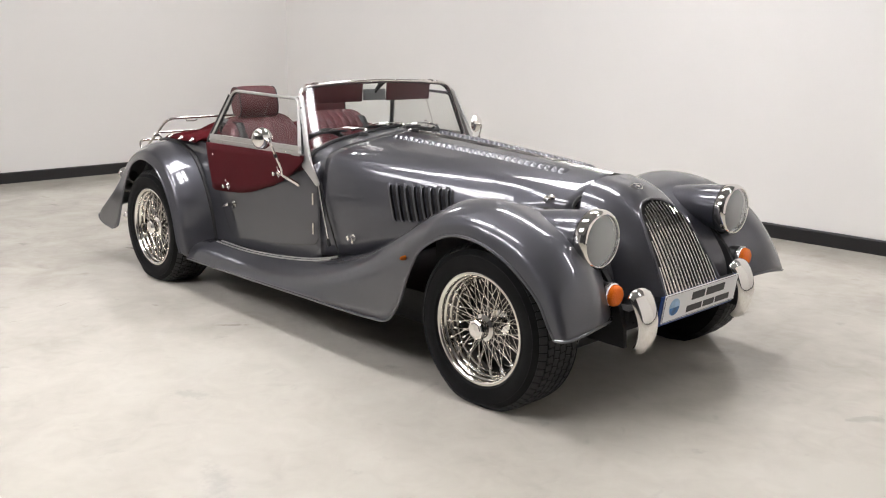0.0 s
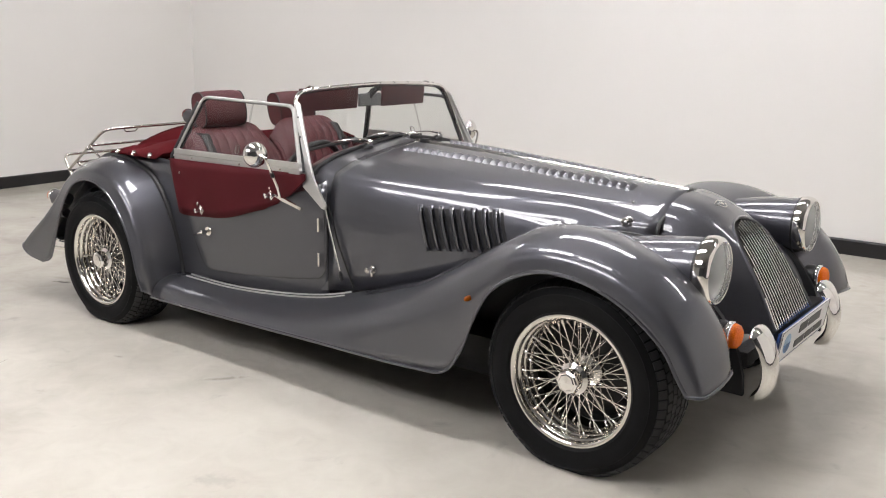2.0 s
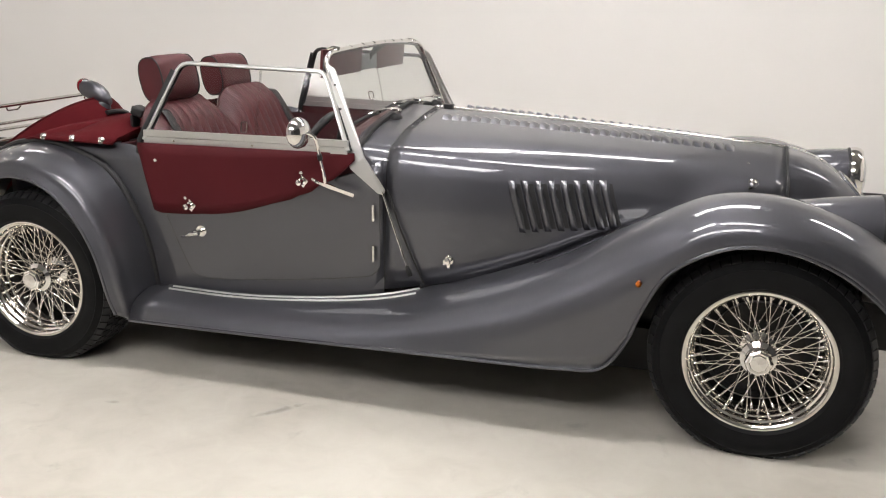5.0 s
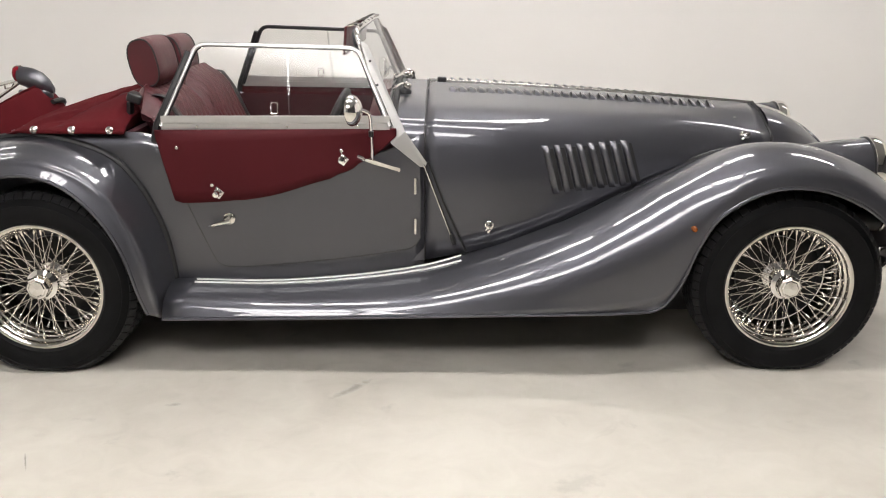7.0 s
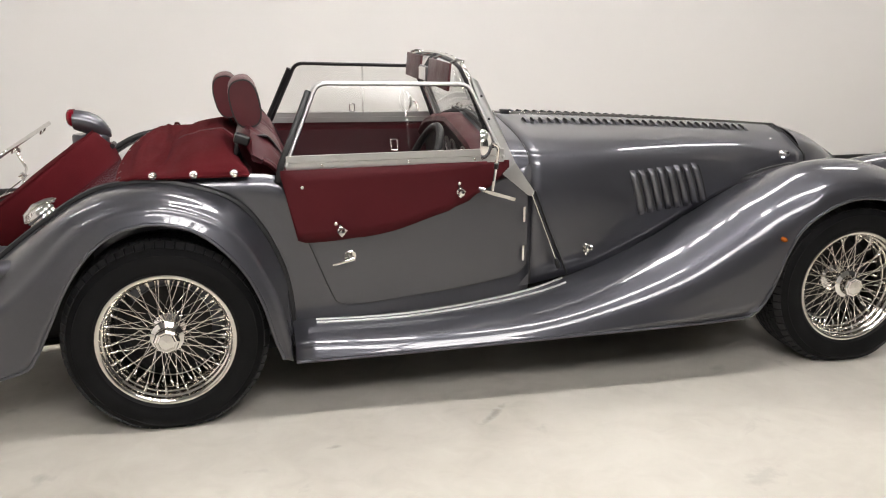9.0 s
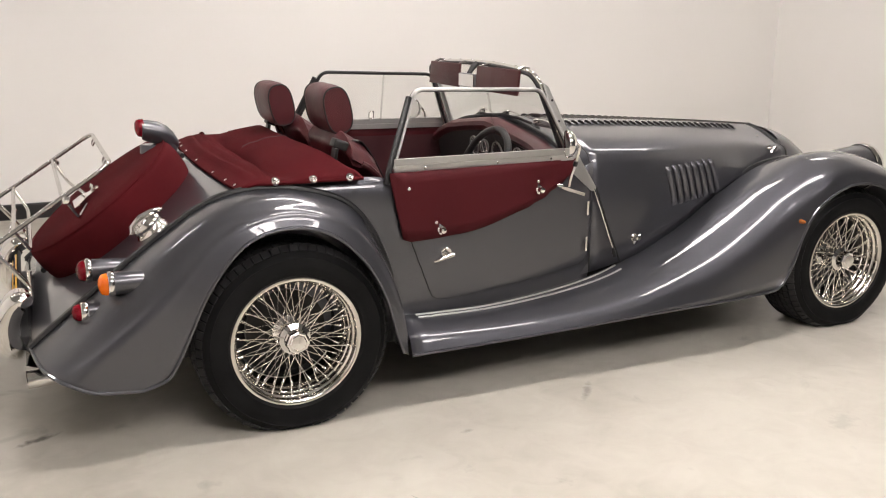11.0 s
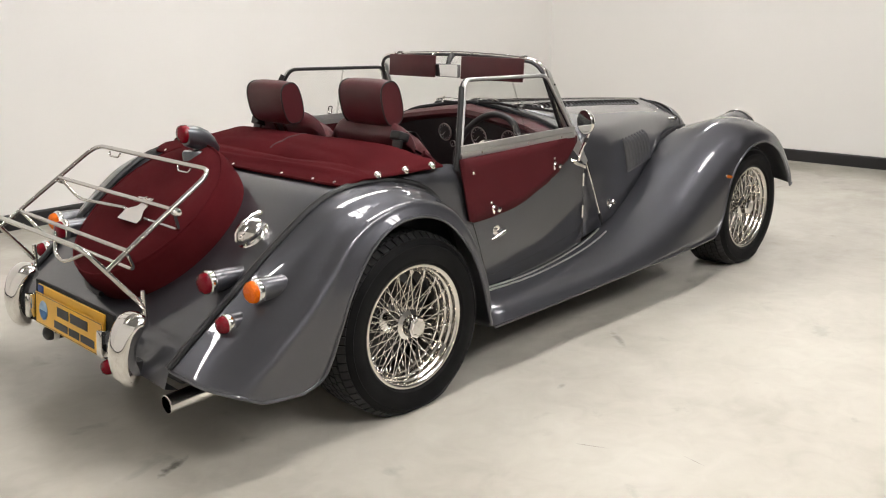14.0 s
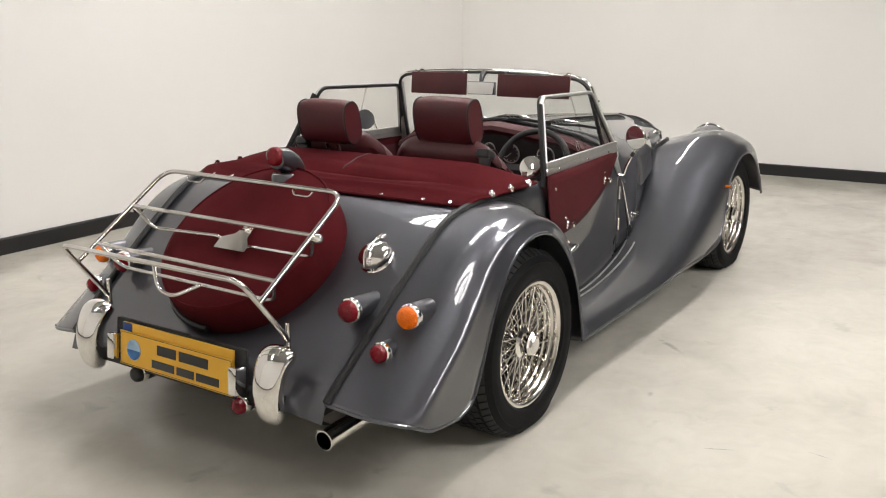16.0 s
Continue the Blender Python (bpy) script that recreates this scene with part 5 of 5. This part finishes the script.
    for x, z in ((-0.673, 0.606), (-0.255, 0.716)):
        bm = bmesh.new()
        y = skirt_y(x, z)
        lathe(bm, [(0.014, 0.0), (0.013, 0.008), (0.008, 0.012), (0.007, 0.022), (0.011, 0.026), (0.010, 0.034), (0, 0.037)], axis((x, y, z), (0, s, 0)), 16)
        box(bm, (0.034, 0.003, 0.030), pose(x, y + s * 0.002, z, 0, 40, 0), 0.001)
        part("turnbuckle", bm, CHROME, sc, "chrome turnbuckle")
    return sc


for s in (-1, 1):
    side_screen(s)


# --- door mirrors
def door_mirror(s):
    c = Vector((-0.205, s * 0.715, 0.897))
    d = Vector((0.93, s * 0.30, 0.05)).normalized()
    ax = axis(c, d)
    bm = bmesh.new()
    lathe(bm, [(0.0, 0.030), (0.018, 0.028), (0.035, 0.020), (0.047, 0.008), (0.0505, -0.004), (0.049, -0.008)], ax, 32)
    mir = part("door_mirror", bm, CHROME, car, "round chrome door mirror on a bent stalk")
    bm = bmesh.new()
    lathe(bm, [(0.048, -0.007), (0.03, -0.0065), (0, -0.0065)], ax, 32)
    part("mirror_glass", bm, MIRROR, mir)
    bm = bmesh.new()
    foot = Vector((-0.150, s * 0.632, 0.722))
    tube(bm, cr([c + d * 0.02, c + Vector((0.035, -s * 0.004, -0.002)), c + Vector((0.053, -s * 0.010, -0.018)), c + Vector((0.055, -s * 0.035, -0.08)), foot + Vector((0, s * 0.022, 0.04)), foot + Vector((0, s * 0.012, 0.004))], 24), 0.0056, 8)
    part("mirror_stalk", bm, CHROME, mir)
    bm = bmesh.new()
    tube(bm, [c + Vector((0.055, -s * 0.030, -0.070)), c + Vector((0.055, -s * 0.038, -0.088))], 0.0085, 10)
    part("stalk_collar", bm, BLACK, mir)
    bm = bmesh.new()
    a, b = Vector((-0.175, s * 0.626, 0.722)), Vector((-0.06, s * 0.606, 0.684))
    rows = []
    for p, w in ((a, 0.004), (a.lerp(b, 0.25), 0.0065), (a.lerp(b, 0.6), 0.0055), (b, 0.006)):
        rows.append([p + Vector((0.25 * w, 0, w)), p + Vector((0.25 * w, s * 0.012, w)), p + Vector((-0.25 * w, s * 0.012, -w)), p + Vector((-0.25 * w, 0, -w))])
    loft(bm, rows, closed_v=True, caps=True)
    part("mirror_bracket", bm, CHROME, mir, smooth=False)
    bm = bmesh.new()
    tube(bm, [foot + Vector((-0.03, 0, 0.0)), foot + Vector((-0.045, s * 0.012, 0.012)), foot + Vector((-0.03, s * 0.02, 0.008))], 0.006, 8)
    part("mirror_screw", bm, CHROME, mir)


for s in (-1, 1):
    door_mirror(s)

# --- scuttle stays, bonnet catches, running board strips
bm = bmesh.new()
tube(bm, [(0.010, -0.556, 0.715), (0.050, -0.566, 0.61), (0.119, -0.575, 0.430)], 0.0042, 8)
both("screen_stay", bm, CHROME, car, "thin chrome screen stay")
bm = bmesh.new()
tube(bm, [(0.112, -0.575, 0.450), (0.118, -0.576, 0.432), (0.124, -0.576, 0.414)], [0.006, 0.0095, 0.008], 8)
both("stay_foot", bm, BLACK, car, "black foot of the screen stay")
bm = bmesh.new()
tube(bm, [(0.033, -0.553, 0.70), (0.09, -0.558, 0.55), (0.165, -0.552, 0.385)], 0.004, 6)
both("scuttle_welt", bm, BEAD, car)


def catch(x, z):
    y = surface_y(x, z)
    bm = bmesh.new()
    disc(bm, (x, y + 0.002, z), (0, -1, 0), 0.017, 0.008, 18)
    lathe(bm, [(0.007, 0), (0.007, 0.024), (0.012, 0.028), (0.011, 0.034), (0, 0.036)], axis((x, y - 0.004, z + 0.004), (0, -1, 0)), 14)
    tube(bm, [(x - 0.012, y - 0.022, z - 0.012), (x + 0.002, y - 0.026, z - 0.002), (x + 0.014, y - 0.022, z + 0.014)], 0.005, 8)
    box(bm, (0.012, 0.012, 0.026), pose(x, y - 0.006, z - 0.014), 0.003)
    both("bonnet_catch", bm, CHROME, car, "chrome bonnet catch")
    bm = bmesh.new()
    disc(bm, (x - 0.02, surface_y(x - 0.02, z + 0.055) + 0.001, z + 0.055), (0, -1, 0), 0.004, 0.004, 10)
    both("bonnet_stud", bm, CHROME, car)


catch(0.246, 0.469)
catch(1.193, 0.751)
rows = wing(FRONT_WING, 60)
for rear, ahead, x0, x1 in ((0.13, 0.035, -0.77, 0.15), (0.235, 0.14, -0.78, 0.17)):
    bm = bmesh.new()
    pts = []
    for r in rows:
        if x0 < r[0].x < x1:
            at = 59 * (rear + (ahead - rear) * (r[0].x - x0) / (x1 - x0))
            pts.append(r[int(at)].lerp(r[int(at) + 1], at % 1) + Vector((0, 0, 0.004)))
    tube(bm, pts, 0.0042, 8)
    both("tread_strip", bm, ALU, car, "bright metal tread strip")

# --- hood cover behind the seats
bm = bmesh.new()
rows = []
for i in range(49):
    u = i / 48
    row = []
    for k in range(61):
        v = 2 * k / 60 - 1
        a = abs(v)
        w = 0.655 - 0.03 * max(0, u - 0.75) / 0.25
        y = v * w
        x = -0.965 - 0.412 * u - 0.03 * (1 - a * a) * u - 0.06 * (1 - a ** 4) * (1 - u)
        ridge = soft(u, [(0.0, 0.852), (0.07, 0.874), (0.18, 0.872), (0.36, 0.858), (0.48, 0.838), (0.57, 0.814), (0.61, 0.812), (0.66, 0.822), (0.74, 0.832), (0.83, 0.826), (0.92, 0.810), (1.0, 0.800)])
        z = 0.809 + (ridge - 0.809) * (1 - a ** 6)
        # long creases parallel to the rear edge, gathering at the corners, and a rolled side hem
        for at, bend, deep, wide in ((0.80, 0.03, 0.009, 0.028), (0.60, 0.14, 0.014, 0.026), (0.36, 0.40, 0.004, 0.05)):
            c = at + bend * a ** 3 + 0.025 * math.sin(3.1 * v + 9 * at)
            z -= deep * math.exp(-((u - c) / wide) ** 2) * (1 - a ** 8) * (0.65 + 0.8 * noise.noise(Vector((y * 1.7, at * 9, 2.2))))
            z += 0.6 * deep * math.exp(-((u - c - 2 * wide) / wide) ** 2) * (1 - a ** 8)
        z += 0.006 * math.exp(-((a - 0.94) / 0.035) ** 2) * (1 - u)
        z += 0.006 * noise.noise(Vector((x * 5, y * 2.2, 1.7))) * (1 - a ** 6)
        z += 0.0022 * noise.noise(Vector((x * 18, y * 7.0, 4.2))) * (1 - a ** 4)
        lie = tail_z(min(-1.36, x), y) + 0.008
        z += max(0, (u - 0.86) / 0.14) * (lie - z)
        row.append(Vector((x, y, z)))
    rows.append(row)
edge_drop = [1 - abs(2 * k / 60 - 1) ** 6 for k in range(61)]
rows = [[p + Vector((0.016 * d, 0, -0.05 * d)) for p, d in zip(rows[0], edge_drop)], [p + Vector((0.016 * d, 0, -0.014 * d)) for p, d in zip(rows[0], edge_drop)]] + rows
loft(bm, rows)
cover = part("hood_cover", bm, CLOTH, car, "burgundy cloth cover over the folded hood")
thicken(cover, 0.006, 0)
bm = bmesh.new()
tube(bm, [r[31] + Vector((0, 0, 0.0015)) for r in rows[1:27]], 0.0046, 8)
part("cover_seam", bm, LEATHER_DARK, cover, "dark sewn seam")
bm = bmesh.new()
hem = [r[-1] for r in rows[2:]] + rows[-1][::-1][1:] + [r[0] for r in rows[2:]][::-1][1:]
tube(bm, hem, 0.006, 6)
part("hem", bm, CLOTH, cover)
for s in (-1, 1):
    for x in (-1.262, -1.137, -1.012):
        bm = bmesh.new()
        lathe(bm, [(0.014, 0), (0.013, 0.006), (0.009, 0.009), (0.007, 0.006), (0.004, 0.010), (0, 0.011)], axis((x, s * 0.652, 0.815), (0, s, 0.35)), 16)
        part("snap_fastener", bm, CHROME, cover, "chrome turn fastener")
for y in (-0.55, -0.46, -0.28, 0.0, 0.28, 0.46, 0.55):
    bm = bmesh.new()
    k = int((y / 0.63 + 1) / 2 * 60)
    p = rows[-2][k]
    disc(bm, (p.x, p.y, p.z), (-0.5, 0, 0.8), 0.0065, 0.006, 12)
    part("snap_fastener", bm, CHROME, cover)

# --- cockpit
bm = bmesh.new()
box(bm, (1.2, 1.10, 0.03), pose(-0.55, 0, 0.30))
part("cockpit_floor", bm, CARPET, car)
bm = bmesh.new()
box(bm, (0.03, 1.16, 0.52), pose(-0.97, 0, 0.54))
part("rear_bulkhead", bm, LEATHER_DARK, car)
bm = bmesh.new()
loft(bm, [[Vector((x, side_y(x, z) + 0.026, z)) for z in (0.28, 0.5, 0.70, 0.785)] for x in np.linspace(-0.05, -0.95, 12)])
both("side_trim", bm, LEATHER_DARK, car)
bm = bmesh.new()
slab(bm, [(-0.13, -0.52, 0.60), (-0.13, 0.52, 0.60), (-0.16, 0.52, 0.79), (-0.16, 0.40, 0.835), (-0.16, 0.2, 0.865), (-0.16, 0.0, 0.875), (-0.16, -0.2, 0.865), (-0.16, -0.40, 0.835), (-0.16, -0.52, 0.79)], (0.03, 0, 0))
dash = part("dashboard", bm, DASH, car, "dark dashboard with round white-rimmed dials")
bm = bmesh.new()
rim_row = bonnet_row(-0.11, 60)


def pad_z(y):
    return rim_row[min(range(60), key=lambda q: abs(abs(rim_row[q].y) - abs(y)))].z - 0.010


loft(bm, [[Vector((x, y, z)) for x, z in zip((-0.085, -0.118, -0.150, -0.176, -0.182, -0.172, -0.158), (d, d + 0.006, d + 0.005, d - 0.010, d - 0.028, d - 0.044, d - 0.050))] for y, d in ((yy, max(pad_z(yy), 0.80)) for yy in np.linspace(-0.535, 0.535, 37))])
part("crash_pad", bm, LEATHER, dash, "padded burgundy dash roll")
for y, z, r in ((-0.40, 0.765, 0.030), (-0.275, 0.780, 0.045), (-0.094, 0.780, 0.047), (0.017, 0.794, 0.030), (0.120, 0.785, 0.042), (-0.185, 0.73, 0.018), (0.07, 0.735, 0.016)):
    ax = axis((-0.1565, y, z), (-1, 0, -0.12))
    bm = bmesh.new()
    lathe(bm, [(r * 0.9, 0), (r, 0.003), (r, 0.008), (r * 0.9, 0.009), (r * 0.88, 0.005)], ax, 28)
    part("dial_bezel", bm, ALU, dash)
    bm = bmesh.new()
    lathe(bm, [(r * 0.9, 0.004), (0, 0.004)], ax, 28)
    box(bm, (r * 0.06, r * 0.7, 0.001), ax @ pose(0, 0, 0.0055, 0, 0, 40) @ pose(0, r * 0.3, 0))
    part("dial", bm, DIAL, dash)
    bm = bmesh.new()
    for k in range(12):
        box(bm, (r * 0.05, r * 0.14, 0.001), ax @ pose(0, 0, 0.005, 0, 0, 30 * k) @ pose(0, r * 0.76, 0))
    box(bm, (r * 0.05, r * 0.7, 0.001), ax @ pose(0, 0, 0.0062, 0, 0, 130) @ pose(0, r * 0.3, 0))
    part("dial_marks", bm, WHITE_PLATE, dash)
# steering wheel
ax = axis((-0.340, -0.300, 0.752), (-0.90, 0, 0.42))
bm = bmesh.new()
tube(bm, [ax @ Vector((0.168 * math.cos(a), 0.168 * math.sin(a), 0)) for a in (2 * math.pi * k / 48 for k in range(48))], 0.0145, 10, closed=True)
wheel_rim = part("steering_wheel", bm, BLACK, car, "black three-spoke steering wheel")
bm = bmesh.new()
lathe(bm, [(0.055, -0.03), (0.058, -0.005), (0.045, 0.008), (0, 0.012)], ax, 24)
for a in (0, 180, 270):
    box(bm, (0.14, 0.028, 0.006), ax @ pose(0, 0, -0.012, 0, 0, a) @ pose(0.10, 0, 0), 0.002)
part("wheel_spokes", bm, BLACK, wheel_rim)
bm = bmesh.new()
lathe(bm, [(0.050, 0.0), (0.051, 0.016), (0.047, 0.022), (0.036, 0.025), (0, 0.026)], ax, 32)
part("horn_boss", bm, CHROME, wheel_rim, "chrome steering wheel boss")
bm = bmesh.new()
tube(bm, [(-0.325, -0.300, 0.745), (-0.13, -0.300, 0.66)], 0.028, 14)
part("steering_column", bm, BLACK, wheel_rim)


# --- seats
def seat(y):
    root_bm = bmesh.new()
    # backrest: pleated panel with rolled sides
    rows = []
    for i in range(73):
        v = 2 * i / 72 - 1
        a = abs(v)
        ple = 0.010 * abs(math.sin(math.pi * 4.5 * v)) ** 0.6 if a < 0.78 else 0.0
        bol = 0.022 * max(0, (a - 0.70) / 0.30) * (1 - max(0, (a - 0.9) / 0.1))
        row = []
        for k in range(15):
            u = k / 14
            z = 0.44 + 0.495 * u - 0.085 * a ** 5 * u
            xx = -0.70 - 0.215 * u
            row.append(Vector((xx + 0.02 + (ple + bol) * (1 - 0.5 * u) - 0.05 * max(0, u - 0.9) / 0.1, y + v * (0.256 - 0.014 * u * u), z)))
        top = row[-1]
        # over the top and down behind, drawn in to the front edge at the sides
        f = 1 - a ** 5
        drop = 0.085 * a ** 5
        behind = [Vector((row[q].x + (x - row[q].x) * (0.12 + 0.88 * f), y + v * w, z - drop * k)) for q, x, w, z, k in ((14, -0.962, 0.242, 0.944, 1), (14, -0.992, 0.240, 0.914, 1), (12, -0.998, 0.238, 0.868, 0.8), (7, -0.945, 0.235, 0.70, 0), (0, -0.86, 0.235, 0.44, 0))]
        row = row[:-1] + cr([row[-2], top + Vector((-0.006, 0, 0.002))] + behind, 19)[1:]
        rows.append(row)
    rows_back = rows
    loft(root_bm, rows)
    st = part("seat", root_bm, LEATHER, car, "burgundy leather seat with pleated back and headrest")
    for v in (-1, 1):
        bm = bmesh.new()
        tube(bm, [rows[0 if v < 0 else 72][k] for k in range(15)], 0.012, 8)
        part("side_bolster", bm, LEATHER, st)
    bm = bmesh.new()
    box(bm, (0.50, 0.47, 0.15), pose(-0.50, y, 0.40, 0, 6, 0), 0.045, 3)
    part("cushion", bm, LEATHER, st)
    # headrest: a rounded block, soft front, piped sides
    c = Vector((-0.965, y - 0.016, 1.010)) if y < 0 else Vector((-1.03, y - 0.018, 0.985))
    bm = bmesh.new()
    sec = []
    for k in range(28):
        a = 2 * math.pi * k / 28
        ca, sa = math.cos(a), math.sin(a)
        sec.append((0.052 * math.copysign(abs(ca) ** 0.75, ca), 0.088 * math.copysign(abs(sa) ** 0.75, sa)))
    tilt = Matrix.Rotation(radians(-12), 3, "Y")
    rows = []
    for i in range(13):
        v = 2 * i / 12 - 1
        f = 1 - 0.10 * abs(v) ** 5
        rows.append([c + tilt @ Vector((p * f, v * 0.122, q * f)) for p, q in sec])
    loft(bm, rows, closed_v=True, caps=True)
    head = part("headrest", bm, LEATHER, st, "rounded burgundy headrest with dark piping")
    for v in (-1, 1):
        bm = bmesh.new()
        tube(bm, [c + tilt @ Vector((p * 0.92, v * 0.120, q * 0.92)) for p, q in sec], 0.0034, 6, closed=True)
        part("headrest_piping", bm, BLACK, head)
    for dy in (-0.03, 0.03):
        bm = bmesh.new()
        tube(bm, [(c.x + 0.005, c.y + dy, c.z - 0.07), (c.x + 0.03, c.y + dy, 0.86)], 0.006, 8)
        part("headrest_post", bm, CHROME, st)
    # belt
    bm = bmesh.new()
    s = -1 if y < 0 else 1
    col = rows_back[60 if s > 0 else 12]
    path = [col[k] + Vector((0.010, 0, 0.004)) for k in (2, 5, 8, 11, 13, 14)] + [col[14] + Vector((-0.03, 0, 0.006))]
    rows = [[p + Vector((0, d, 0)) for d in (-0.023, 0.023)] for p in cr(path, 26)]
    loft(bm, rows)
    guide = bmesh.new()
    g = Vector((-0.982, -0.457, 0.898)) if y < 0 else Vector((-1.004, 0.402, 0.892))
    box(guide, (0.052, 0.056, 0.034), pose(g.x, g.y, g.z, 0, 20, 0), 0.009, 3)
    box(guide, (0.012, 0.046, 0.075), pose(g.x - 0.022, g.y - 0.006, g.z - 0.045, 8, 8, 0), 0.003)
    part("belt_guide", guide, BLACK, st, "black belt guide")
    thicken(part("seat_belt", bm, BLACK, st, "black seat belt"), 0.003)


for y in (-0.265, 0.262):
    seat(y)
